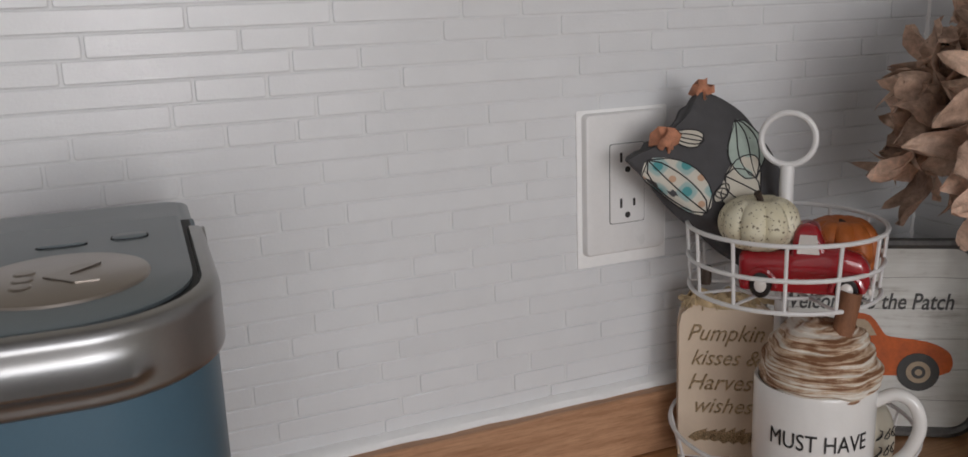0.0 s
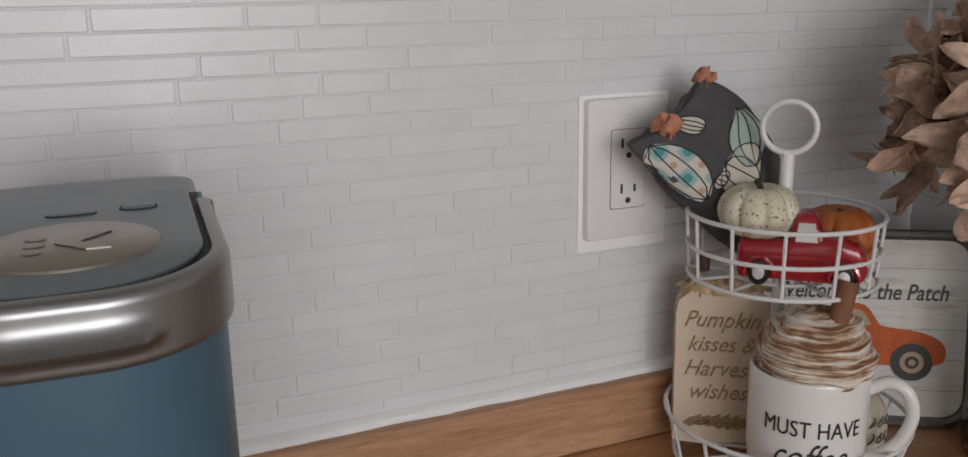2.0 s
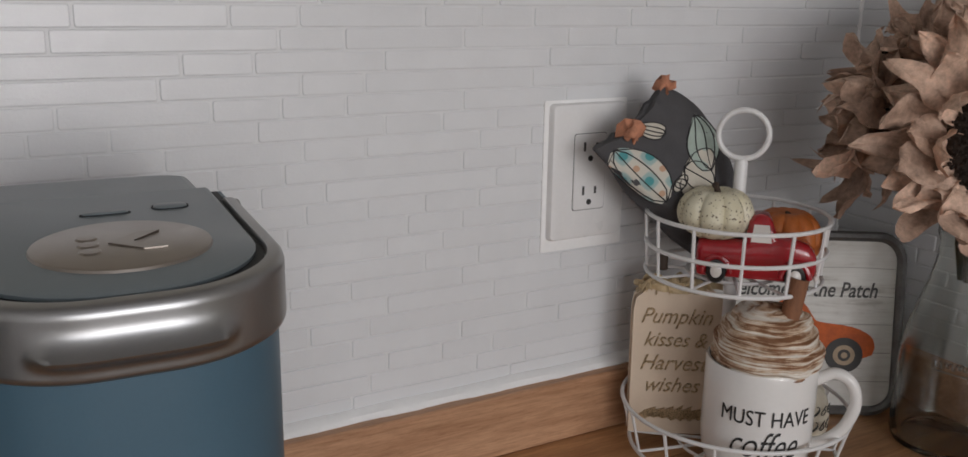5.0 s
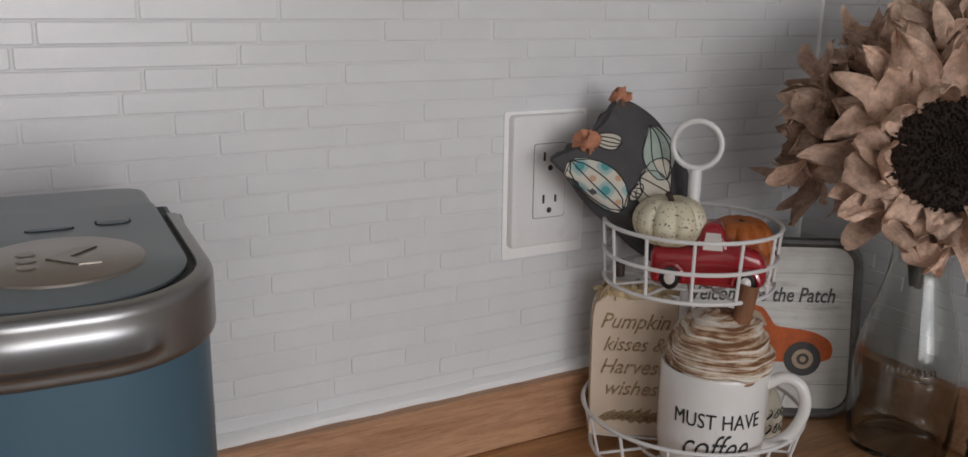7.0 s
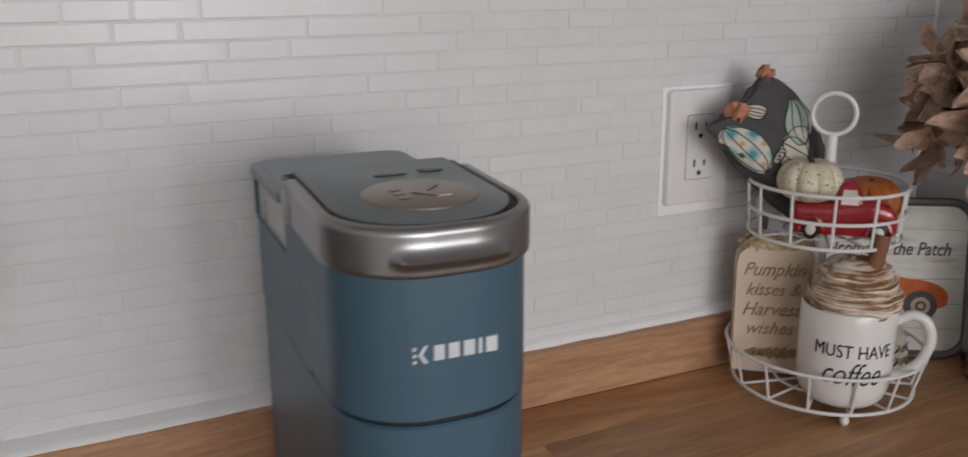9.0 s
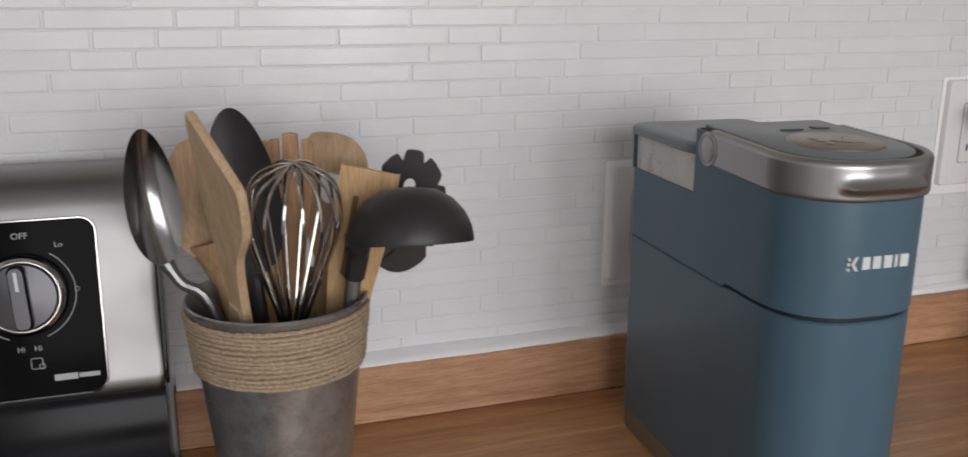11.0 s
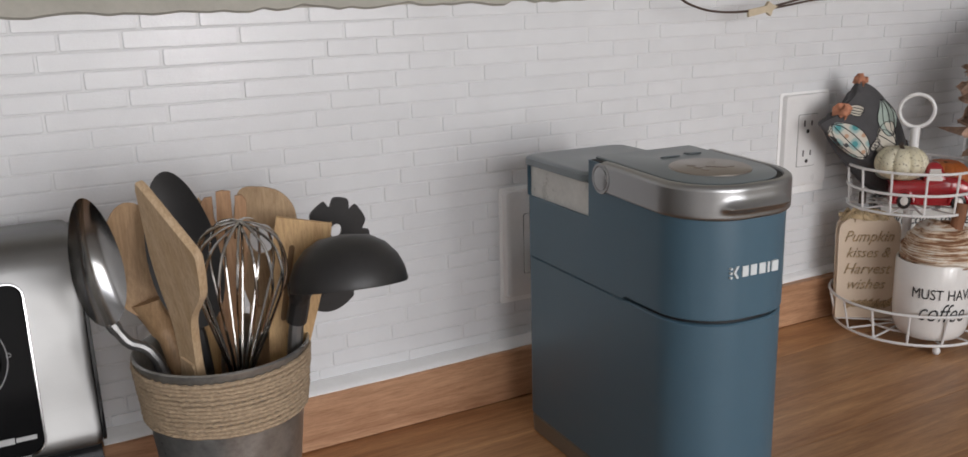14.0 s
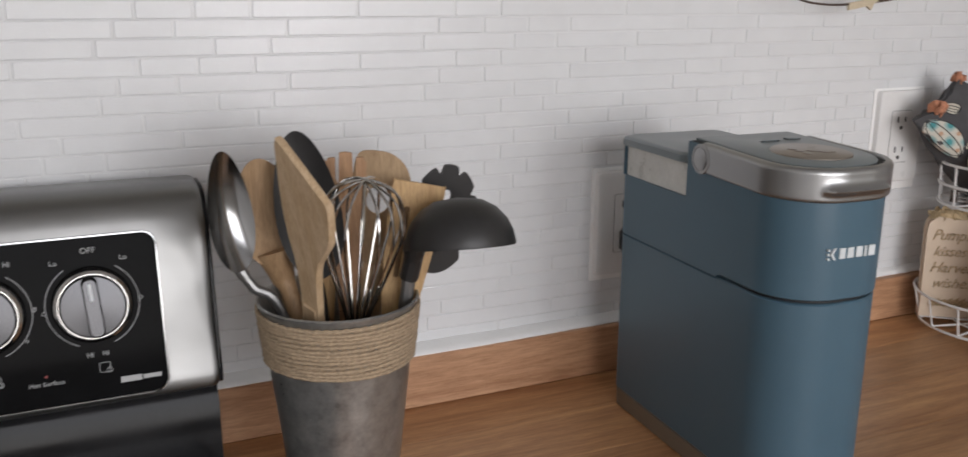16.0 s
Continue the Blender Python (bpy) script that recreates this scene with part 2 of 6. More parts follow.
M_RUSTPRINT = surface("rust_cotton_print", (0.50, 0.22, 0.13), 0.92, vary=0.4, coarse=140, fine=1500, relief=0.6)
M_PRINTDARK = surface("print_line", (0.035, 0.033, 0.035), 0.92, relief=0.3)
M_MUG = surface("white_stoneware", (0.76, 0.745, 0.72), 0.16, vary=0.03, coarse=20, relief=0.05, rough_vary=0.05)
M_INK = surface("black_print", (0.02, 0.02, 0.02), 0.5, relief=0)
M_CINNAMON = surface("cinnamon_bark", (0.20, 0.085, 0.04), 0.75, vary=0.35, coarse=70, fine=600, relief=0.6, stretch=(3, 3, 0.4))
M_CARD = surface("cream_card", (0.68, 0.55, 0.42), 0.65, vary=0.05, coarse=20, relief=0.15)
M_RAFFIA = surface("straw_raffia", (0.58, 0.44, 0.26), 0.7, vary=0.25, coarse=80, relief=0.4, random_tone=0.35)
M_CREAMGLAZE = surface("cream_ceramic", (0.62, 0.57, 0.46), 0.35, vary=0.06, relief=0.1)
M_SIGNFRAME = surface("dark_galvanised_frame", (0.15, 0.145, 0.14), 0.45, metal=0.7, vary=0.3, coarse=60, relief=0.3)
M_SIGNLINE = surface("board_gap_print", (0.26, 0.24, 0.22), 0.8, relief=0)
M_SIGNINK = surface("charcoal_print", (0.06, 0.058, 0.055), 0.7, vary=0.2, relief=0)
M_SIGNORANGE = surface("orange_print", (0.50, 0.10, 0.018), 0.7, vary=0.3, coarse=60, relief=0.1)
M_SIGNTAN = surface("tan_print", (0.42, 0.32, 0.22), 0.7, vary=0.2, coarse=60, relief=0.1)
M_PETAL = surface("faded_silk_petal", (0.68, 0.462, 0.345), 0.72, vary=0.48, coarse=85, fine=300, relief=0.8, depth=0.0014, random_tone=0.42)
M_LEAF = surface("dull_green_leaf", (0.05, 0.055, 0.025), 0.7, vary=0.3, coarse=60, relief=0.5)
M_FSTEM = surface("brown_green_stem", (0.07, 0.06, 0.03), 0.7, vary=0.3, coarse=60, relief=0.4)
M_SEEDDISC = surface("seed_brown", (0.022, 0.013, 0.008), 0.85, vary=0.5, coarse=200, fine=900, relief=0.6)
M_GLASS = clear_glass("bottle_glass", (0.93, 0.95, 0.93))
M_GLITTER = surface("gold_glitter", (0.58, 0.42, 0.25), 0.3, metal=0.4, vary=0.75, coarse=900, fine=2600, relief=1.0, depth=0.003, rough_vary=0.2)


def speckled():
    m, nt, b = nodes_of("speckled_cream_skin")
    v = coords(nt)
    n = noise_at(nt, v, 420, 2, 0.5)
    n2 = noise_at(nt, v, 40, 4)
    base = ramp(nt, n2, [(0.3, (0.60, 0.54, 0.37)), (0.7, (0.70, 0.66, 0.52))])
    nt.links.new(mixc(nt, ramp(nt, n, [(0.62, (0, 0, 0)), (0.66, (1, 1, 1))]), base, (0.12, 0.09, 0.05)), b.inputs["Base Color"])
    b.inputs["Roughness"].default_value = 0.5
    bump(nt, b, n2, 0.2, 0.001)
    return m


def whipped():
    m, nt, b = nodes_of("dusted_whipped_cream")
    n = noise_at(nt, coords(nt, (16, 16, 420)), 1.0, 4, 0.62, 0.5)
    n2 = noise_at(nt, coords(nt), 60, 4)
    f = mul(nt, n, mul(nt, n2, 0.35), "ADD")
    nt.links.new(ramp(nt, f, [(0.57, (0.72, 0.67, 0.59)), (0.68, (0.52, 0.37, 0.25)), (0.77, (0.20, 0.09, 0.04))]), b.inputs["Base Color"])
    b.inputs["Roughness"].default_value = 0.7
    bump(nt, b, n, 0.5, 0.0012)
    return m


def whitewash():
    m, nt, b = nodes_of("whitewashed_boards")
    n = noise_at(nt, coords(nt, (9, 9, 130)), 1.0, 6, 0.7, 0.5)
    n2 = noise_at(nt, coords(nt), 50, 4)
    nt.links.new(ramp(nt, mul(nt, n, mul(nt, n2, 0.4), "ADD"), [(0.45, (0.36, 0.33, 0.29)), (0.62, (0.58, 0.56, 0.52)), (0.85, (0.66, 0.65, 0.61))]), b.inputs["Base Color"])
    b.inputs["Roughness"].default_value = 0.6
    return m


def plaid():
    m, nt, b = nodes_of("teal_plaid_print")
    v = coords(nt, (1, 1, 1))
    w1, w2 = nt.nodes.new("ShaderNodeTexWave"), nt.nodes.new("ShaderNodeTexWave")
    for w, d in ((w1, "X"), (w2, "Z")):
        w.bands_direction = d
        w.inputs["Scale"].default_value = 15
        nt.links.new(v, w.inputs["Vector"])
    f = mul(nt, mul(nt, w1.outputs["Fac"], 0.5), mul(nt, w2.outputs["Fac"], 0.5), "ADD")
    nt.links.new(ramp(nt, f, [(0.06, (0.52, 0.33, 0.22)), (0.10, (0.60, 0.56, 0.48)), (0.52, (0.58, 0.56, 0.49)), (0.62, (0.34, 0.45, 0.43)), (0.82, (0.30, 0.43, 0.42)), (0.88, (0.08, 0.29, 0.30))]), b.inputs["Base Color"])
    b.inputs["Roughness"].default_value = 0.92
    return m


M_SPECKLE, M_CREAM, M_SIGNBOARD, M_PLAIDPRINT = speckled(), whipped(), whitewash(), plaid()

# ---- mesh helpers ----
def empty(name, m, label, category, group="", kind=""):
    ob = new(name)
    ob.empty_display_size = 0.02
    ob.matrix_world = m
    return tagged(ob, label, category, group, kind)


def mesh_of(name, geo, mat, angle=35):
    verts, faces = geo
    me = bpy.data.meshes.new(name)
    me.from_pydata([tuple(v) for v in verts], [], [tuple(f) for f in faces])
    bm = bmesh.new()
    bm.from_mesh(me)
    bmesh.ops.recalc_face_normals(bm, faces=bm.faces)
    bm.to_mesh(me)
    bm.free()
    me.shade_smooth()
    me.set_sharp_from_angle(angle=radians(angle))
    me.materials.append(mat)
    return me


def part(name, geo, mat, parent=None, label="", angle=35, m=None):
    ob = new(name, mesh_of(name, geo, mat, angle))
    ob.parent = parent
    if m is not None:
        ob.matrix_local = m
    return tagged(ob, label)


def solid(name, geo, mat, label, category="", kind="structure", angle=35):
    return tagged(part(name, geo, mat, None, "", angle), label, category, "", kind)


def join(*geos):
    vs, fs = [], []
    for v, f in geos:
        o = len(vs)
        vs += [tuple(p) for p in v]
        fs += [tuple(i + o for i in q) for q in f]
    return vs, fs


def moved(geo, m):
    return [m @ Vector(v) for v in geo[0]], geo[1]


def loft(rings, closed=True, cap0=True, cap1=True):
    n = len(rings[0])
    vs = [tuple(p) for r in rings for p in r]
    fs = []
    for k in range(len(rings) - 1):
        for i in range(n if closed else n - 1):
            j = (i + 1) % n
            fs.append((k * n + i, k * n + j, (k + 1) * n + j, (k + 1) * n + i))
    if cap0:
        fs.append(tuple(range(n))[::-1])
    if cap1:
        fs.append(tuple((len(rings) - 1) * n + i for i in range(n)))
    return vs, fs


def box(x0, x1, y0, y1, z0, z1, b=0.0):
    """A box with its edges chamfered by b."""
    b = min(b, (x1 - x0) * 0.45, (y1 - y0) * 0.45, (z1 - z0) * 0.45)

    def ring(z, i):
        k = b if i == 0 else 0.0
        X0, X1, Y0, Y1 = x0 + k, x1 - k, y0 + k, y1 - k
        q = b * 0.9 if i else b * 0.01
        return [(X0 + q, Y0, z), (X1 - q, Y0, z), (X1, Y0 + q, z), (X1, Y1 - q, z), (X1 - q, Y1, z), (X0 + q, Y1, z), (X0, Y1 - q, z), (X0, Y0 + q, z)]
    if b <= 0:
        v = [(x, y, z) for z in (z0, z1) for x, y in ((x0, y0), (x1, y0), (x1, y1), (x0, y1))]
        return v, [(3, 2, 1, 0), (4, 5, 6, 7), (0, 1, 5, 4), (1, 2, 6, 5), (2, 3, 7, 6), (3, 0, 4, 7)]
    return loft([ring(z0, 0), ring(z0 + b, 1), ring(z1 - b, 1), ring(z1, 0)])


def lathe(profile, n=40, closed_profile=False):
    """Turned round z; profile is a list of (radius, z)."""
    rings = [[(r * math.cos(2 * math.pi * i / n), r * math.sin(2 * math.pi * i / n), z) for i in range(n)] for r, z in profile]
    return loft(rings + ([rings[0]] if closed_profile else []), True, not closed_profile and profile[0][0] > 1e-6, not closed_profile and profile[-1][0] > 1e-6)


def tube(path, r, n=8, closed=False):
    """A wire along a path of points; r is a number or one number a point."""
    pts = [Vector(p) for p in path]
    m = len(pts)
    rings, up = [], None
    for i, p in enumerate(pts):
        a = pts[(i - 1) % m] if closed or i else p
        c = pts[(i + 1) % m] if closed or i < m - 1 else p
        t = (c - a).normalized()
        if up is None:
            up = t.orthogonal().normalized()
        up = (up - t * up.dot(t)).normalized()
        s = t.cross(up)
        rr = r[i] if isinstance(r, (list, tuple)) else r
        rings.append([p + (up * math.cos(2 * math.pi * k / n) + s * math.sin(2 * math.pi * k / n)) * rr for k in range(n)])
    if closed:
        # best matching start for the last joint
        k = min(range(n), key=lambda q: (rings[-1][0] - rings[0][q]).length)
        return loft(rings + [rings[0][k:] + rings[0][:k]], True, False, False)
    return loft(rings)


def circle(c, r, n=32, z=None):
    return [(c[0] + r * math.cos(2 * math.pi * i / n), c[1] + r * math.sin(2 * math.pi * i / n), c[2] if z is None else z) for i in range(n)]


def smooth_path(pts, k=6):
    """A Catmull-Rom curve through points (any dimension)."""
    p = [np.array(q, float) for q in pts]
    p = [2 * p[0] - p[1]] + p + [2 * p[-1] - p[-2]]
    out = []
    for i in range(1, len(p) - 2):
        for j in range(k):
            t = j / k
            out.append(0.5 * (2 * p[i] + (p[i + 1] - p[i - 1]) * t + (2 * p[i - 1] - 5 * p[i] + 4 * p[i + 1] - p[i + 2]) * t * t + (3 * p[i] - 3 * p[i + 1] + p[i + 2] - p[i - 1]) * t ** 3))
    return [tuple(q) for q in out + [p[-2]]]


def slab(outline, y0, y1, b=0.001):
    """An outline in x, z given thickness in y, its edges eased by b."""
    c = np.mean(np.array(outline), axis=0)

    def ring(y, k):
        return [(x + (c[0] - x) * k, y, z + (c[1] - z) * k) for x, z in outline]
    size = max(1e-6, float(np.abs(np.array(outline) - c).max()))
    k = b / size
    return loft([ring(y0, k), ring(y0 + b, 0), ring(y1 - b, 0), ring(y1, k)])


def rounded(x0, x1, z0, z1, r, n=5):
    out = []
    for cx, cz, a in ((x1 - r, z0 + r, -90), (x1 - r, z1 - r, 0), (x0 + r, z1 - r, 90), (x0 + r, z0 + r, 180)):
        out += [(cx + r * math.cos(radians(a + 90 * i / n)), cz + r * math.sin(radians(a + 90 * i / n))) for i in range(n + 1)]
    return out


def writing(name, text, size, mat, parent, m, label="", shear=0.0, width=None, depth=0.0003, bend=None, bold=0.0):
    """Built-in lettering as a thin mesh under its thing; bend wraps it round an upright cylinder of that radius."""
    cu = bpy.data.curves.new(name, "FONT")
    cu.body, cu.size, cu.shear, cu.extrude, cu.align_x, cu.align_y = text, size, shear, depth, "CENTER", "CENTER"
    cu.resolution_u, cu.offset = 3, bold
    tmp = new(name, cu)
    me = bpy.data.meshes.new_from_object(tmp.evaluated_get(bpy.context.evaluated_depsgraph_get()))
    bpy.data.objects.remove(tmp)
    bpy.data.curves.remove(cu)
    bm = bmesh.new()
    bm.from_mesh(me)
    bmesh.ops.triangulate(bm, faces=bm.faces)
    bm.to_mesh(me)
    bm.free()
    xs = [v.co.x for v in me.vertices]
    k = width / (max(xs) - min(xs)) if width else 1.0
    mid = (max(xs) + min(xs)) / 2
    for v in me.vertices:
        v.co.x = (v.co.x - mid) * k
        if bend:
            a, rr = v.co.x / bend, bend + v.co.z
            v.co = (rr * math.sin(a), v.co.y, rr * math.cos(a) - bend)
    me.materials.clear()
    me.materials.append(mat)
    ob = new(name, me)
    ob.parent = parent
    ob.matrix_local = m
    return tagged(ob, label)


# ---- room ----
CORNER = 0.383
TILE_TOP = 0.436
solid("wall_back", box(-1.75, CORNER + 0.1, 0.0012, 0.1, -0.91, TILE_TOP), M_GROUT, "white kitchen wall with linear mosaic backsplash tiles")
solid("wall_back_upper", box(-1.75, CORNER + 0.1, -0.001, 0.1, TILE_TOP + 0.0005, 1.5), M_PAINT, "greige painted wall above the tiles with a rough edge")
solid("wall_right", box(CORNER + 0.0012, CORNER + 0.1, -0.75, -0.0015, -0.91, 1.5), M_GROUT, "white tiled side wall in the corner")
# unseen wall added past the tiles to cut light reaching the corner
solid("wall_light_block", box(CORNER + 0.0012, CORNER + 0.1, -1.95, -0.7505, -0.91, 1.5), M_PAINT, "unseen greige wall added to dim the corner")
solid("wall_beyond", box(CORNER + 0.1005, 1.6, 0.0, 0.1, -0.91, 1.5), M_ROOM, "plain painted wall past the corner")
for name, x0, x1, z0, z1 in (("wall_rear_left", -1.75, -1.352, -0.91, 1.5), ("wall_rear_right", 0.592, 1.6, -0.91, 1.5), ("wall_rear_sill", -1.35, 0.59, -0.91, 0.06), ("wall_rear_head", -1.35, 0.59, 1.10, 1.5)):
    solid(name, box(x0, x1, -2.75, -2.65, z0, z1), M_ROOM, "plain painted wall round the window")
# unseen wall, pulled in close to bounce light onto left-facing sides
solid("wall_left", box(-1.85, -1.752, -2.75, 0.1, -0.91, 1.5), M_ROOM, "plain unseen wall set near for its bounce")
solid("wall_far_side", box(1.602, 1.7, -2.75, 0.1, -0.91, 1.5), M_ROOM, "plain unseen wall set near for its bounce across the room")
solid("floor", box(-1.85, 1.7, -2.75, 0.1, -1.0, -0.912), M_FLOOR, "brown floor")
solid("ceiling", box(-1.85, 1.7, -2.75, 0.1, 1.502, 1.6), M_CEIL, "plain grey unseen ceiling, darkened to cut its bounce")

counter = solid("countertop", box(-0.842, CORNER, -0.64, 0.0, -0.04, -0.003, 0.002), M_OAK, "oiled oak plank kitchen countertop", "countertop")
rng = random.Random(4)
y = -0.0005
k = 0
while y > -0.63:
    w = 0.088
    x = -0.842 - rng.random() * 0.4
    while x < CORNER:
        L = rng.uniform(0.5, 0.95)
        a, c = max(x, -0.841), min(x + L, CORNER - 0.001)
        if c - a > 0.02:
            part("plank", box(a + 0.0001, c - 0.0001, max(y - w, -0.638) + 0.0001, y - 0.0001, -0.0028, 0.0, 0.0003), M_OAK, counter)
        x += L
    y -= w
solid("backsplash_board", box(-0.842, CORNER - 0.0005, -0.019, 0.0, 0.0005, 0.0585, 0.0015), M_BOARD, "low oak upstand board along the wall", "upstand", "structure")
solid("backsplash_board_side", box(CORNER - 0.019, CORNER - 0.0005, -0.62, -0.0195, 0.0005, 0.0585, 0.0015), M_BOARD, "low oak upstand board along the side wall", "upstand")
solid("base_cabinet", box(-0.842, CORNER, -0.61, 0.0, -0.91, -0.0405), M_ROOM, "plain base cabinet below the countertop")


def bead(p0, p1, r, seed, n=60):
    g = random.Random(seed)
    a, c = Vector(p0), Vector(p1)
    return tube([a.lerp(c, i / n) + Vector((0, 0, g.uniform(-1, 1) * r * 0.12)) for i in range(n + 1)], [r * g.uniform(0.75, 1.15) for _ in range(n + 1)], 8)


def fillet(x0, x1, seed, n=180):
    """Smeared caulk that fills the top of the upstand board up to the tiles, with a wavy front edge."""
    rings = []
    for i in range(n + 1):
        x = x0 + (x1 - x0) * i / n
        w = 0.0016 * noise.noise(Vector((x * 26, seed, 0))) + 0.0008 * noise.noise(Vector((x * 90, seed, 3)))
        h = 0.0014 * noise.noise(Vector((x * 18, seed, 7)))
        w -= 0.0085 * min(1.0, max(0.0, (x + 0.55) / 0.35))
        rings.append([(x, 0.002, 0.0590), (x, -0.0176 - w, 0.0586), (x, -0.0178 - w, 0.0600), (x, -0.0165 - w, 0.0616), (x, -0.0130 - w * 0.7, 0.0634 + h * 0.6), (x, -0.0060 - w * 0.3, 0.0652 + h), (x, -0.0003, 0.0674 + h), (x, 0.002, 0.0676 + h)])
    return loft(rings)


solid("trim_caulk", fillet(-0.84, CORNER - 0.001, 3), M_CAULK, "uneven white caulk line above the wooden upstand")
solid("trim_caulk_corner", bead((CORNER, 0.001, 0.06), (CORNER, 0.001, TILE_TOP), 0.003, 5), M_CAULK, "white caulk in the wall corner")
edge = [(-1.75 + 0.012 * i) for i in range(178)]
rag = [(x, 0.0045 * noise.noise(Vector((x * 30, 0, 0))) + 0.003 * noise.noise(Vector((x * 110, 4, 0)))) for x in edge]
solid("trim_ragged_edge", loft([[(x, -0.001, TILE_TOP + h - 0.001) for x, h in rag], [(x, -0.005 - abs(h) * 0.5, TILE_TOP + h + 0.001) for x, h in rag], [(x, -0.004, TILE_TOP + 0.009 + h * 0.8) for x, h in rag], [(x, -0.0005, TILE_TOP + 0.016 - h) for x, h in rag]], False, False, False), M_PAINT, "torn rough paint edge above the tiles")

# ---- coffee maker ----
def front_outline(w, L, rf, rb, grow=0.0, n=10):
    """Footprint of the machine: square back with small corners, round front; y runs from 0 (back) to -L."""
    hw = w / 2 + grow
    out = []
    yb, yf = grow * 0.3, -L - grow
    for cx, cy, r, a in ((hw - rb, yb - rb, rb, 0), (-hw + rb, yb - rb, rb, 90)):
        out += [(cx + r * math.cos(radians(a + 90 * i / 4)), cy + r * math.sin(radians(a + 90 * i / 4))) for i in range(5)]
    for cx, cy, a in ((-hw + rf, yf + rf, 180), (hw - rf, yf + rf, 270)):
        for i in range(n + 1):
            t = radians(a + 90 * i / n)
            out.append((cx + rf * math.cos(t), cy + rf * math.sin(t)))
    return out


def split_sides(outline, ys):
    """The same outline with points added on its long sides at the given depths."""
    out = []
    for (xa, ya), (xb, yb) in zip(outline, outline[1:] + outline[:1]):
        out.append((xa, ya))
        if abs(ya - yb) > 0.05:
            out += [(xa + (xb - xa) * (q - ya) / (yb - ya), q) for q in sorted(ys, reverse=ya > yb)]
    return out


def stack(levels, w, L, rf, rb, ys=()):
    return loft([[(x, y, z(y) if callable(z) else z) for x, y in split_sides(front_outline(w, L, rf, rb, gr), ys)] for z, gr in levels])


def u_path(w, L, rf, y0, grow, n=12):
    hw = w / 2 + grow
    yf = -L - grow
    pts = [(-hw, y0 + (yf + rf - y0) * i / 8) for i in range(8)]
    pts += [(-hw + rf + rf * math.cos(radians(180 + 90 * i / n)), yf + rf + rf * math.sin(radians(180 + 90 * i / n))) for i in range(n + 1)]
    pts += [(hw - rf + rf * math.cos(radians(270 + 90 * i / n)), yf + rf + rf * math.sin(radians(270 + 90 * i / n))) for i in range(n + 1)]
    return pts + [(hw, yf + rf + (y0 - yf - rf) * i / 8) for i in range(1, 9)]


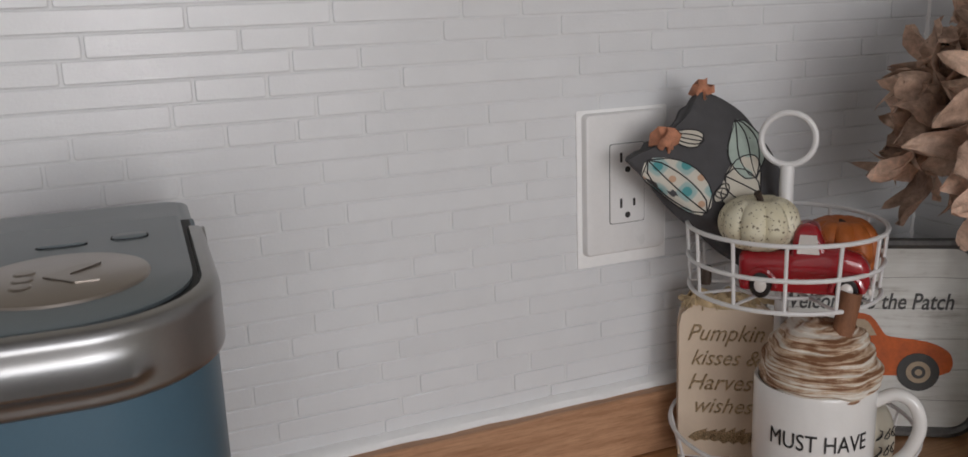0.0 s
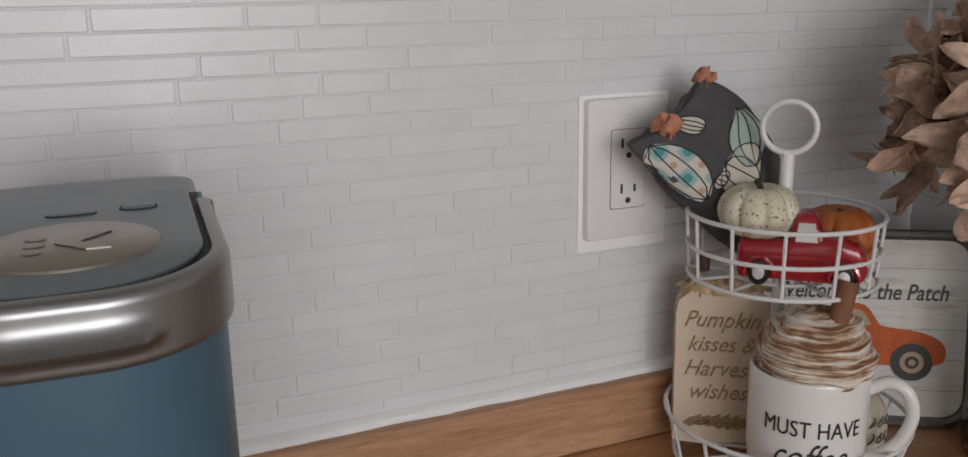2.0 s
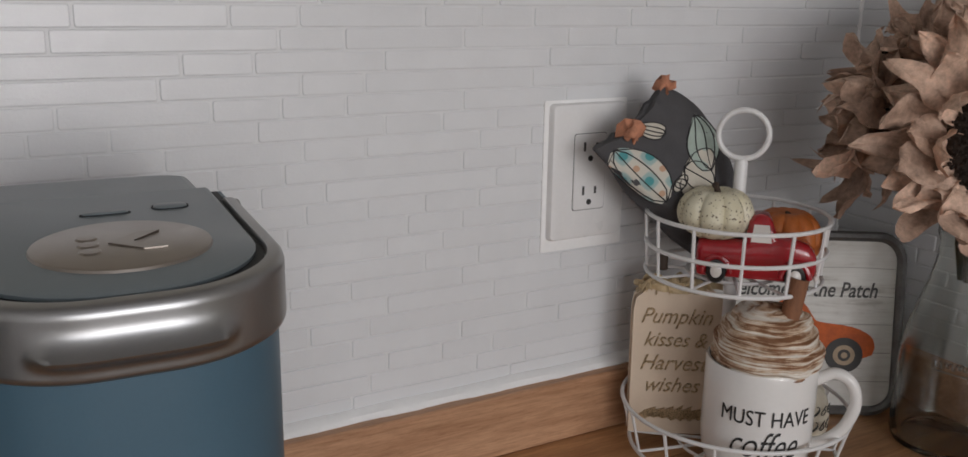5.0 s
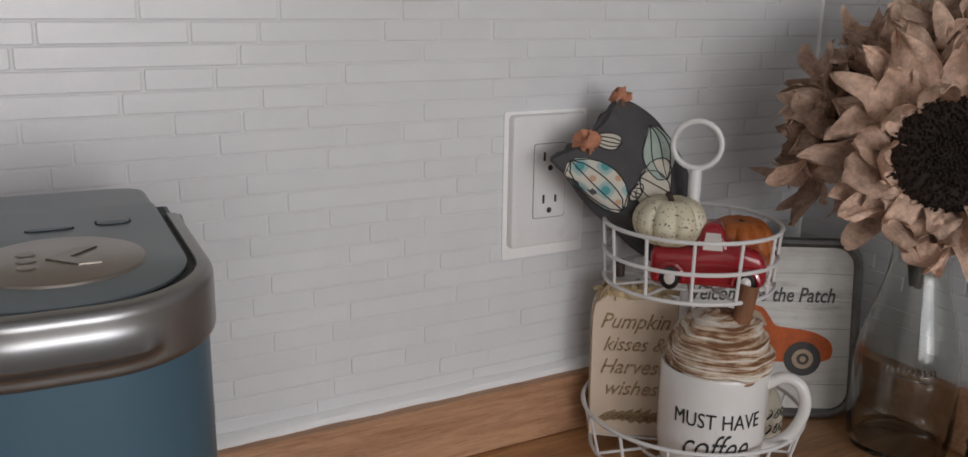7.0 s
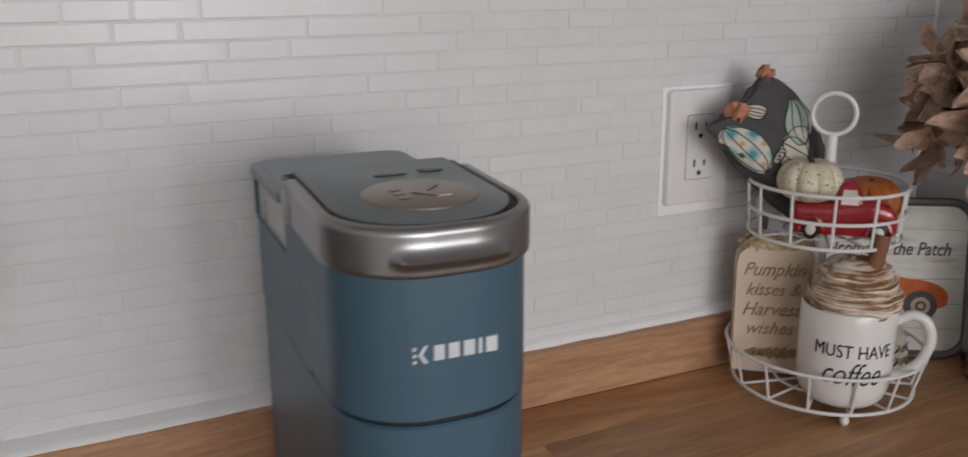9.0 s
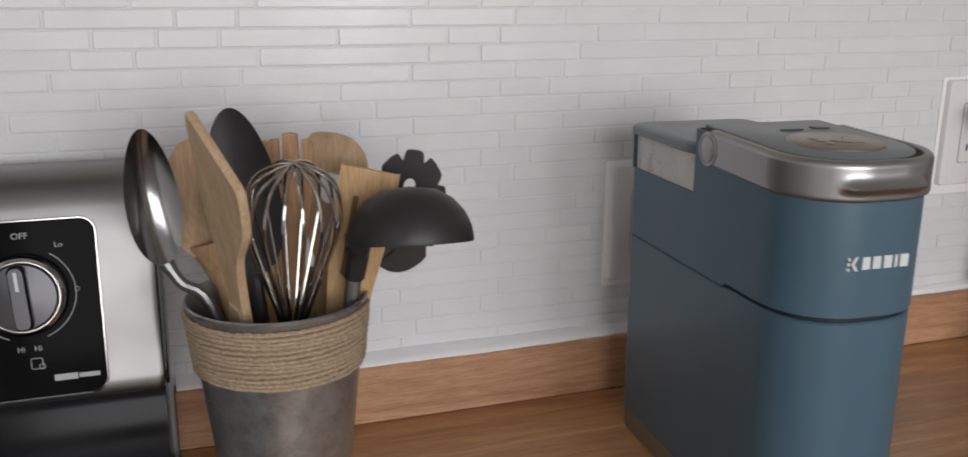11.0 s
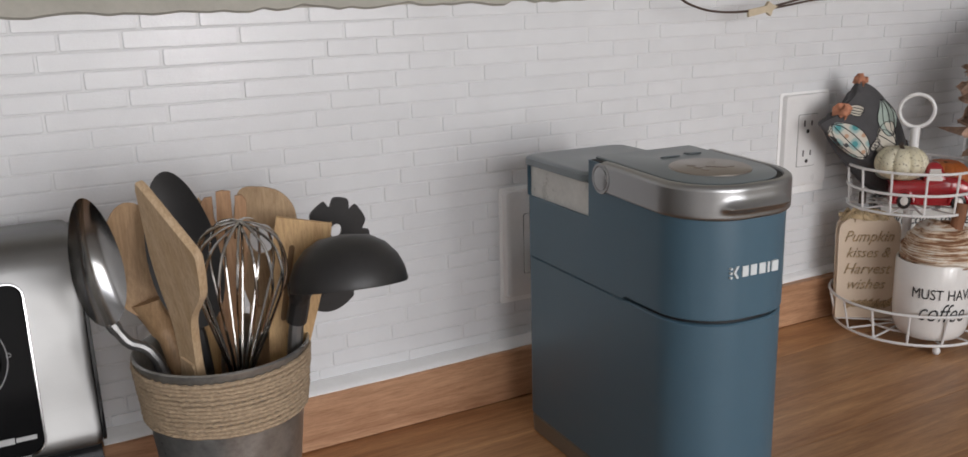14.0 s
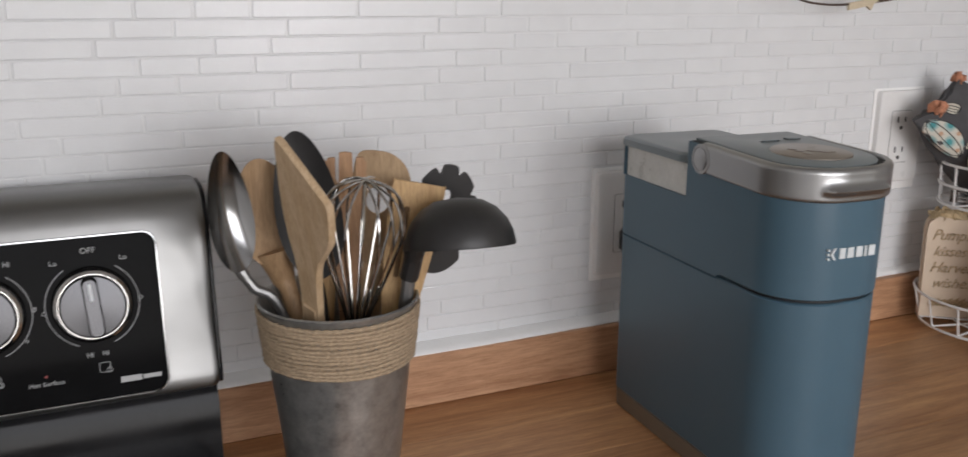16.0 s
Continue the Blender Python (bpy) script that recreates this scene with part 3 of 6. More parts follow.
def coffee_maker():
    W, L, RF, RB = 0.114, 0.262, 0.047, 0.012
    top = empty("coffee_maker", pose(-0.3795, -0.090, 0.0, 0, 0, -2.5), "slim blue single-cup coffee maker with silver band on the countertop", "coffee maker")
    # lowest two centimetres of the machine are coloured taupe
    part("base", stack([(0.0, -0.004), (0.002, -0.002), (0.020, -0.001), (0.0215, -0.003)], W, L, RF, RB), M_TAUPE, top, "taupe strip at the foot")
    steps = (-0.150, -0.1665, -0.1675, -0.1735, -0.1800)

    def joint(y, back, front):
        """Height of an edge that runs level at the back, steps up on the side and runs level round the front."""
        k = min(1.0, max(0.0, (-y - 0.1675) / 0.006))
        return back + (front - back) * k * k * (3 - 2 * k)
    part("lower_body", stack([(0.0215, -0.002), (0.023, -0.0005), (lambda y: joint(y, 0.1903, 0.1912), -0.0005), (lambda y: joint(y, 0.1915, 0.1925), -0.0018)], W, L, RF, RB, steps), M_BLUE, top)
    # dark joint, open at the front and closing to a hairline at the back
    part("seam", stack([(0.1900, -0.0034), (0.1975, -0.0034)], W, L, RF, RB), M_GAP, top, "dark joint line")
    part("upper_body", stack([(lambda y: joint(y, 0.1918, 0.1952), -0.0018), (lambda y: joint(y, 0.1928, 0.1964), 0.0), (0.2515, 0.0), (0.253, 0.0)], W, L, RF, RB, steps), M_BLUE, top)
    # head above the cup bay and the neck that joins it to the tank
    def block(y0, y1, z0, z1, gr, mat, name, label="", rf=None):
        out = [(x, max(min(yy, y0), y1)) for x, yy in front_outline(W, L, RF, RB, gr)]
        keep = []
        for q in out:
            if not keep or (abs(q[0] - keep[-1][0]) + abs(q[1] - keep[-1][1])) > 1e-5:
                keep.append(q)
        return part(name, loft([[(x, yy, z0) for x, yy in keep], [(x, yy, z1(yy) if callable(z1) else z1) for x, yy in keep]]), mat, top, label)

    block(-0.116, -0.4, 0.2530, lambda yy: 0.2995 + (yy + 0.262) * 0.03, 0.0, M_BLUE, "head")
    block(0.01, -0.1155, 0.2530, 0.2825, -0.002, M_TANK, "water_tank", "cloudy translucent water tank")
    block(0.001, -0.006, 0.2530, 0.2825, 0.0, M_BLUE, "tank_frame")
    part("tank_lid", loft([[(x, y * 0.47 if y < 0 else y, z) for x, y in front_outline(W, L, RF, 0.016, gr)] for z, gr in ((0.2822, -0.001), (0.2835, 0.002), (0.2895, 0.002), (0.2912, 0.0), (0.2918, -0.003))]), M_LID, top, "flat grey-blue tank lid")
    # lid of the head, set in a dark groove inside the band
    def zl(yy, up=0.0):
        return 0.2995 + (yy + 0.262) * 0.03 + up

    def lid_ring(gr, up):
        return [(x, min(yy, -0.118), zl(min(yy, -0.118), up)) for x, yy in front_outline(W, L, RF, RB, gr)]
    part("lid_groove", loft([lid_ring(-0.002, 0.0), lid_ring(-0.002, 0.0006)]), M_GAP, top, "dark groove round the lid")
    part("lid", loft([lid_ring(-0.0065, 0.0004), lid_ring(-0.0062, 0.0022), lid_ring(-0.0075, 0.0030)]), M_LID, top, "grey-blue lid")
    # silver band that runs round the head and ends in two pivots
    path = u_path(W, L, RF, -0.140, 0.0002, 44)
    n = len(path)
    rings = []
    for i, (x, yy) in enumerate(path):
        a, c = path[max(0, i - 1)], path[min(n - 1, i + 1)]
        nx, ny = c[1] - a[1], -(c[0] - a[0])
        d = math.hypot(nx, ny)
        nx, ny = -nx / d, -ny / d
        f = min(1.0, max(0.0, (-yy - 0.140) / 0.122))
        z0, z1 = 0.2800 - 0.0045 * f, zl(yy, 0.0026)
        # the finger grip is drawn out of the band: a scoop above, a lip, a hollow below
        e = min(1.0, max(0.0, (0.033 - abs(x)) / 0.010)) if yy < -0.2 else 0.0
        e = e * e * (3 - 2 * e)
        zr, zt = z0 + 0.38 * (z1 - z0), z1 - 0.0035
        rows = [(-0.004, z0), (0.0010, z0), (0.0024, z0 + 0.0010)]
        for j in range(19):
            z = z0 + 0.0022 + (zt - z0 - 0.0022) * j / 18
            s = z - zr
            g = math.exp(-(s / 0.0028) ** 2) if s < 0 else max(0.0, 1 - s / (0.8 * (zt - zr))) ** 2.6
            rows.append((0.0028 + 0.0062 * e * g, z))
        rows += [(0.0020, z1 - 0.0012), (0.0004, z1), (-0.0035, z1 + 0.0002), (-0.0045, z1 - 0.002)]
        rings.append([(x - nx * o, yy - ny * o, z) for o, z in rows])
    part("band", loft(rings), M_SILVER, top, "satin silver band with a finger grip", 60)
    for sx in (-1, 1):
        disc = lathe([(0.0, 0.0036), (0.0092, 0.0036), (0.0096, 0.0034), (0.0098, 0.0028), (0.0106, 0.0028), (0.0108, 0.0034), (0.0126, 0.0034), (0.0131, 0.0030), (0.0131, -0.004)], 36)
        part("pivot", moved(disc, pose(sx * (W / 2 + 0.0002), -0.1395, 0.2915, 0, sx * 90, 0)), M_SILVER, top, "round silver pivot")
    # brushed emblem plate with raised plain marks
    zc = zl(-0.203, 0.0030)
    tilt = pose(0.0030, -0.2030, zc, math.degrees(math.atan(0.03)), 0, 0)
    emblem = part("emblem_plate", moved(lathe([(0.0, 0.0014), (0.0315, 0.0014), (0.0325, 0.001), (0.033, 0.0)], 56), tilt), M_DISC, top, "round brushed metal plate")
    marks = [moved(lathe([(0.0, 0.0007), (0.0034, 0.0006), (0.0042, 0.0)], 16), tilt @ pose(-0.012, dy, 0.0014)) for dy in (-0.009, 0.0, 0.009)]
    for sgn in (1, -1):
        q = [(-0.005, 0.0), (0.004, 0.0), (0.015, sgn * 0.0115), (0.0065, sgn * 0.0115)]
        marks.append(moved(loft([[(x, yy, 0.0) for x, yy in q], [(x, yy, 0.0006) for x, yy in q]]), tilt @ pose(0, 0, 0.0014)))
    part("emblem_mark", join(*marks), M_DISC, emblem)
    tb = pose(0, -0.152, zl(-0.152, 0.0028), math.degrees(math.atan(0.03)), 0, 0)
    for bx, by, rx, ry in ((0.0015, -0.001, 0.0092, 0.0018), (0.0285, 0.003, 0.0070, 0.0042)):
        rim = [(bx + rx * abs(math.cos(t)) ** 0.6 * math.copysign(1, math.cos(t)), by + ry * abs(math.sin(t)) ** 0.8 * math.copysign(1, math.sin(t))) for t in (2 * math.pi * i / 28 for i in range(28))]
        mid = (bx, by)
        part("button", moved(loft([[(x, yy, 0.0) for x, yy in rim], [(x, yy, 0.0009) for x, yy in rim], [(mid[0] + (x - mid[0]) * 0.86, mid[1] + (yy - mid[1]) * 0.8, 0.0013) for x, yy in rim]]), tb), M_LID, top, "small raised button")
        part("button_ring", moved(tube([(mid[0] + (x - mid[0]) * 1.08, mid[1] + (yy - mid[1]) * 1.12, 0.0003) for x, yy in rim], 0.0004, 6, True), tb), M_GAP, top)
    # brand mark as plain white shapes: three dots, a chevron and five blocks
    def on_front(x, z, w, h):
        yy = -L - 0.0003
        return box(x - w / 2, x + w / 2, yy - 0.0004, yy + 0.002, z - h / 2, z + h / 2)
    bits = [moved(lathe([(0.0, 0.0), (0.00105, 0.0), (0.00105, 0.002)], 12), pose(-0.0225, -L - 0.0006, 0.2345 + dz, -90, 0, 0)) for dz in (-0.0036, 0.0, 0.0036)]
    for sgn in (1, -1):
        q = [(-0.0204, 0.0), (-0.0182, 0.0), (-0.0152, sgn * 0.0048), (-0.0174, sgn * 0.0048)]
        bits.append(loft([[(x, -L - 0.0007, 0.2345 + z) for x, z in q], [(x, -L + 0.002, 0.2345 + z) for x, z in q]]))
    for cx, w in ((-0.0090, 0.0058), (-0.0008, 0.0060), (0.0078, 0.0062), (0.0141, 0.0020), (0.0205, 0.0064)):
        bits.append(on_front(cx, 0.2345, w, 0.0085))
    for k, geo in enumerate(bits):
        part("brand_mark", geo, M_WHITE, top, "white printed mark" if k == 0 else "")
    return top


coffee_maker()


# ---- utensil bucket ----
def bucket():
    top = empty("utensil_bucket", pose(-0.764, -0.200, 0.0), "galvanised metal bucket wrapped with jute rope holding utensils", "bucket")
    R = lambda z: 0.0385 + (0.0612 - 0.0385) * z / 0.202
    prof = [(0.0, 0.0015), (R(0) - 0.002, 0.0015), (R(0), 0.0), (R(0) + 0.001, 0.002)] + [(R(z) + 0.0, z) for z in (0.02, 0.06, 0.10, 0.14, 0.155, 0.158, 0.161, 0.18, 0.197)]
    prof += [(R(0.202) + 0.0014, 0.2005), (R(0.202) + 0.0016, 0.2025), (R(0.202) + 0.0002, 0.2035), (R(0.202) - 0.001, 0.202)]
    prof += [(R(z) - 0.001, z) for z in (0.18, 0.1, 0.03, 0.004)] + [(0.0, 0.004)]
    part("body", lathe(prof, 56), M_GALV, top)
    part("seam", moved(box(-0.0022, 0.0022, -0.0006, 0.0006, 0.004, 0.16, 0.0003), pose(-0.0412 * math.cos(1.05), -0.0412 * math.sin(1.05), 0, 0, 0, 0) @ pose(0, 0, 0, 0, 0, -30) @ pose(0, 0, 0, -5.8, 0, 0)), M_GALV, top)
    g = random.Random(2)
    rows, n = 13, 168
    for i in range(rows):
        z = 0.1560 + i * 0.0033
        pts, rad = [], []
        for k in range(n):
            a = 2 * math.pi * k / n
            rr = R(z) + 0.0017 + 0.0002 * math.sin(k * 0.7 + i) + g.uniform(-0.0002, 0.0002)
            pts.append((rr * math.cos(a), rr * math.sin(a), z + 0.0005 * math.sin(a * 2 + i * 1.3) + 0.00022 * math.sin(k * 2.094) + g.uniform(-0.00012, 0.00012)))
            rad.append(0.00175 * (1 + 0.17 * math.sin(k * 2.094 + i)) * g.uniform(0.93, 1.07))
        part("rope_turn", tube(pts, rad, 7, True), M_ROPE, top, "turn of coarse jute rope" if i == 0 else "")
    return top


bucket()


# ---- range ----
def kitchen_range():
    top = empty("kitchen_range", pose(-0.845, 0.0, 0.0), "stainless and black freestanding range beside the countertop", "range")
    X0 = -0.76
    part("body", box(X0, -0.001, -0.63, -0.012, -0.91, -0.012, 0.004), M_BLACKENAMEL, top, "black enamel body")
    part("cooktop", box(X0, -0.001, -0.65, -0.012, -0.0115, 0.002, 0.004), M_BLACKGLASS, top, "black glass cooktop")
    part("lower_panel", loft([[(x, yy, z) for yy, z in ((-0.02, 0.0025), (-0.088, 0.0025), (-0.097, 0.014), (-0.0945, 0.082), (-0.088, 0.094), (-0.07, 0.1), (-0.02, 0.1))] for x in (X0, -0.006, -0.0012)]), M_BLACKENAMEL, top, "glossy black lower panel")
    prof = [(-0.015, 0.098), (-0.088, 0.098), (-0.098, 0.0985), (-0.1015, 0.101), (-0.1025, 0.105), (-0.1015, 0.112)]
    y1, z1 = -0.078, 0.245
    prof += [(-0.1005 + (y1 + 0.1005) * i / 5, 0.116 + (z1 - 0.116) * i / 5) for i in range(6)]
    prof += [(y1 + 0.002 + 0.028 * math.sin(radians(a)) ** 1.0 * 0 + 0.030 * (1 - math.cos(radians(a))), z1 + 0.026 * math.sin(radians(a))) for a in (15, 30, 45, 60, 75, 90)]
    prof += [(-0.02, 0.271), (-0.015, 0.268)]
    c = (-0.055, 0.185)

    def ring(x, k):
        return [(x, yy + (c[0] - yy) * k, z + (c[1] - z) * k) for yy, z in prof]
    part("backguard", loft([ring(X0, 0.0), ring(-0.0065, 0.0), ring(-0.003, 0.008), ring(-0.0008, 0.03), ring(0.0, 0.07)]), M_STEEL, top, "brushed stainless control panel housing")
    part("end_panel", loft([ring(0.0002, 0.035), ring(0.0026, 0.035), ring(0.0030, 0.045)]), M_BLACKENAMEL, top, "black end panel")
    tilt = math.degrees(math.atan2(0.0225, 0.129))
    face = pose(0, -0.1005 + 0.0225 * 0.5, 0.1805, -tilt, 0, 0)
    glass = part("control_glass", moved(slab(rounded(-0.66, -0.0425, -0.0755, 0.0575, 0.010), -0.0012, 0.004, 0.0006), face), M_BLACKGLASS, top, "black glass control panel with white print")
    part("glass_trim", moved(tube([(x, -0.0008, z) for x, z in rounded(-0.661, -0.0415, -0.0765, 0.0585, 0.011)], 0.0011, 6, True), face), M_POLISH, top)
    for i, kx in enumerate((-0.094, -0.174, -0.50, -0.58)):
        kz = 0.003
        at = face @ pose(kx, -0.0013, kz, 90, 0, 0)
        knob = part("knob", moved(lathe([(0.0305, 0.0), (0.0310, 0.004), (0.0295, 0.0065), (0.0278, 0.0075), (0.0268, 0.0085), (0.0258, 0.014), (0.0238, 0.0158), (0.0, 0.0165)], 48), at), M_KNOB, top, "chrome-rimmed round knob")
        part("chrome_ring", moved(lathe([(0.0262, 0.0140), (0.0272, 0.0150), (0.0290, 0.0140), (0.0300, 0.0090), (0.0302, 0.0040)], 48), at), M_CHROME, knob, "bright chrome ring")
        part("grip_bar", moved(loft([rounded3(-0.0062, 0.0062, -0.0245, 0.0245, 0.005, 0.014, 1.0), rounded3(-0.0062, 0.0062, -0.0245, 0.0245, 0.005, 0.024, 0.96), rounded3(-0.0062, 0.0062, -0.0245, 0.0245, 0.005, 0.0262, 0.8)]), at @ pose(0, 0, 0, 0, 0, 4)), M_KNOB, knob)
        part("pointer", moved(box(-0.0011, 0.0011, 0.006, 0.02, 0.0262, 0.0268), at @ pose(0, 0, 0, 0, 0, 4)), M_WHITE, knob)
        for a0, a1 in ((25, 118), (242, 335)):
            arc = [(kx + 0.0355 * math.sin(radians(a)), -0.0014, kz + 0.0355 * math.cos(radians(a))) for a in np.linspace(a0 + 8, a1 + 40 if a0 < 180 else a1, 24)] if a0 < 180 else [(kx + 0.0355 * math.sin(radians(a)), -0.0014, kz + 0.0355 * math.cos(radians(a))) for a in np.linspace(202, a1 - 8, 24)]
            part("dial_line", moved(tube(arc, 0.0004, 5), face), M_PRINT, glass)
        words = [("OFF", 0, 0.044, 0.0066), ("Lo", -36, 0.0445, 0.0058), ("Lo", 36, 0.0445, 0.0058), ("Hi", -172, 0.042, 0.0058), ("Hi", 172, 0.042, 0.0058)] if i == 0 else [("OFF", 0, 0.044, 0.0066), ("Hi", 28, 0.0445, 0.0058), ("8", 88, 0.0375, 0.0048), ("6", 128, 0.0375, 0.0048)]
        for wd, a, rr, sz in words:
            writing("marking", wd, sz, M_PRINT, glass, face @ pose(kx + rr * math.sin(radians(a)), -0.0016, kz + rr * math.cos(radians(a)), 90, 0, 0))
        for a in (88, -95):
            part("dial_mark", moved(tube([(kx + 0.0365 * math.sin(radians(a)) + 0.0016 * math.cos(t), -0.0016, kz + 0.0365 * math.cos(radians(a)) + 0.0016 * math.sin(t)) for t in np.linspace(0, 6.28, 13)[:-1]], 0.0003, 5, True), face), M_PRINT, glass)
        # small burner symbol under the dial
        sq = [(kx + 0.004 + x, -0.0016, kz - 0.053 + z) for x, z in rounded(-0.004, 0.004, -0.004, 0.004, 0.0012, 3)]
        part("symbol", join(moved(tube(sq, 0.0003, 5, True), face), moved(tube([(kx + 0.0075 + 0.002 * math.cos(t), -0.0016, kz - 0.0555 + 0.002 * math.sin(t)) for t in np.linspace(0, 6.28, 13)[:-1]], 0.0003, 5, True), face)), M_PRINT, glass)
    writing("marking", "Hot Surface", 0.0048, M_PRINT, glass, face @ pose(-0.134, -0.0016, -0.057, 90, 0, 0), width=0.026)
    part("warning_light", moved(lathe([(0.0, 0.0004), (0.001, 0.0003), (0.0012, 0.0)], 12), face @ pose(-0.134, -0.0014, -0.051, 90, 0, 0)), M_RED, glass, "tiny red indicator")
    bars = [box(x0, x1, -0.0018, -0.0012, -0.0625 - h / 2, -0.0625 + h / 2) for x0, x1, h in ((-0.079, -0.0625, 0.0048), (-0.0615, -0.047, 0.0034))]
    part("model_mark", join(*[moved(q, face) for q in bars]), M_PRINT, glass, "plain grey bars of a product name")


def rounded3(x0, x1, y0, y1, r, z, k):
    return [(x * k, yy * (1 - (1 - k) * 0.4), z) for x, yy in rounded(x0, x1, y0, y1, r, 4)]


M_KNOB = surface("knob_metal", (0.06, 0.06, 0.063), 0.2, metal=1.0, vary=0.06, relief=0.0, rough_vary=0.04)
M_PRINT = surface("pale_print", (0.45, 0.45, 0.45), 0.6, relief=0)
M_RED = surface("red_lens", (0.3, 0.02, 0.02), 0.3, relief=0)
kitchen_range()


# ---- utensils in the bucket ----
BX, BY = -0.764, -0.200


def stood(base, top, facing):
    """A pose whose z runs from base to top and whose -y looks along facing."""
    b, t = Vector(base), Vector(top)
    z = (t - b).normalized()
    f = Vector(facing)
    f = (f - z * f.dot(z)).normalized()
    x = (-f).cross(z)
    m = Matrix((x, -f, z)).transposed().to_4x4()
    m.translation = b
    return m, (t - b).length


def mirror(half):
    """A closed outline from its right half, given from the bottom up."""
    return [(u, v) for u, v in half] + [(-u, v) for u, v in reversed(half) if u > 1e-6]


def holed_plate(outline, hole, y0, y1):
    """A plate with one hole; both outlines are star-shaped about the hole's middle."""
    c = np.mean(np.array(hole), axis=0)
    n = 176

    def at(poly, a):
        best = 0.0
        d = (math.cos(a), math.sin(a))
        for (x1, z1), (x2, z2) in zip(poly, poly[1:] + poly[:1]):
            ex, ez = x2 - x1, z2 - z1
            det = d[0] * -ez + ex * d[1]
            if abs(det) < 1e-12:
                continue
            s = ((x1 - c[0]) * -ez + ex * (z1 - c[1])) / det
            q = (d[0] * (z1 - c[1]) - d[1] * (x1 - c[0])) / det
            if s > 0 and -1e-9 <= q <= 1 + 1e-9:
                best = max(best, s)
        return best
    angs = [2 * math.pi * i / n for i in range(n)]
    out = [(c[0] + at(outline, a) * math.cos(a), c[1] + at(outline, a) * math.sin(a)) for a in angs]
    inn = [(c[0] + at(hole, a) * math.cos(a), c[1] + at(hole, a) * math.sin(a)) for a in angs]
    rings = [[(x, yy, z) for x, z in pl] for pl, yy in ((inn, y0), (out, y0), (out, y1), (inn, y1), (inn, y0))]
    return loft(rings, True, False, False)


def spoon_bowl(w, h, deep, thick, n=40, rows=12):
    """A spoon's bowl round its own centre: w half width, h half height, hollow towards -y."""
    front, back = [], []
    for k in range(rows):
        s = 0.02 + 0.98 * k / (rows - 1)
        ring_f, ring_b = [], []
        for i in range(n):
            a = 2 * math.pi * i / n
            taper = 1.0 - 0.16 * math.sin(a)
            x, z = w * s * math.cos(a) * taper, h * s * math.sin(a)
            yy = deep * (1 - s * s)
            ring_f.append((x, yy, z))
            ring_b.append((x, yy + thick * (1 if s < 0.99 else 0.4), z))
        front.append(ring_f)
        back.append(ring_b)
    return loft(front[::1] + back[::-1], True, True, True)


def utensil(name, label, category="utensil"):
    return empty(name, pose(BX, BY, 0.006), label, category, "utensils in the bucket")


def place(name, geo, mat, top, m, label="", angle=35):
    return part(name, moved(geo, pose(-BX, -BY, -0.006) @ m), mat, top, label, angle)


CAM_SIDE = (-0.28, -0.95, 0.1)

# slanted bamboo spatula
top = utensil("wooden_spatula", "pale bamboo spatula with a slanted tip standing in the bucket", "spatula")
m, L = stood((-0.776, -0.168, 0.010), (-0.8015, -0.272, 0.336), (-0.90, -0.43, 0.0))
left = smooth_path([(-0.0095, 0.150), (-0.0094, 0.206), (-0.0135, 0.238), (-0.0215, 0.262), (-0.0272, 0.288), (-0.0310, 0.330)], 6)
right = smooth_path([(0.0245, 0.299), (0.0250, 0.284), (0.0232, 0.272), (0.0160, 0.259), (0.0094, 0.243), (0.0088, 0.206), (0.0090, 0.150)], 6)
outline = left + [(-0.0300, 0.3355), (-0.0265, 0.3345), (0.0210, 0.3065), (0.0240, 0.3030)] + right
place("blade", slab(outline, -0.0030, 0.0030, 0.0010), M_WOODA, top, m)
place("handle", slab([(-0.0092, 0.0), (-0.0096, 0.10), (-0.0099, 0.185), (-0.0065, 0.2085), (0.0065, 0.2085), (0.0099, 0.185), (0.0096, 0.10), (0.0092, 0.0)], -0.0042, 0.0042, 0.0018), M_WOODA, top, m)

# steel serving spoon
top = utensil("steel_spoon", "large polished steel serving spoon standing in the bucket", "spoon")
m = Matrix.Translation((-0.8400, -0.190, 0.2735)) @ pose(0, 0, 0, -6, -3, 20)
place("bowl", spoon_bowl(0.0180, 0.0455, 0.011, 0.0012), M_POLISH, top, m)
place("handle", tube(smooth_path([(-0.8375, -0.186, 0.232), (-0.827, -0.190, 0.214), (-0.8045, -0.194, 0.183), (-0.775, -0.200, 0.012)], 6), [0.0048] * 4 + [0.0040] * 8 + [0.0048] * 7, 10), M_GREYSTEEL, top, Matrix())

# round wooden spoon
top = utensil("wooden_spoon", "tan wooden spoon with a broad oval head standing in the bucket", "spoon")
m = Matrix.Translation((-0.8075, -0.165, 0.2640)) @ pose(0, 0, 0, -6, -9, 8)
place("bowl", spoon_bowl(0.0262, 0.0435, 0.005, 0.004), M_WOODD, top, m)
place("handle", tube(smooth_path([(-0.8045, -0.163, 0.234), (-0.7995, -0.166, 0.212), (-0.7920, -0.175, 0.18), (-0.765, -0.195, 0.012)], 6), [0.0165, 0.0155, 0.0145, 0.0132, 0.0120, 0.0108, 0.0098, 0.0090, 0.0082, 0.0076] + [0.0070] * 9, 12), M_WOODD, top, Matrix())

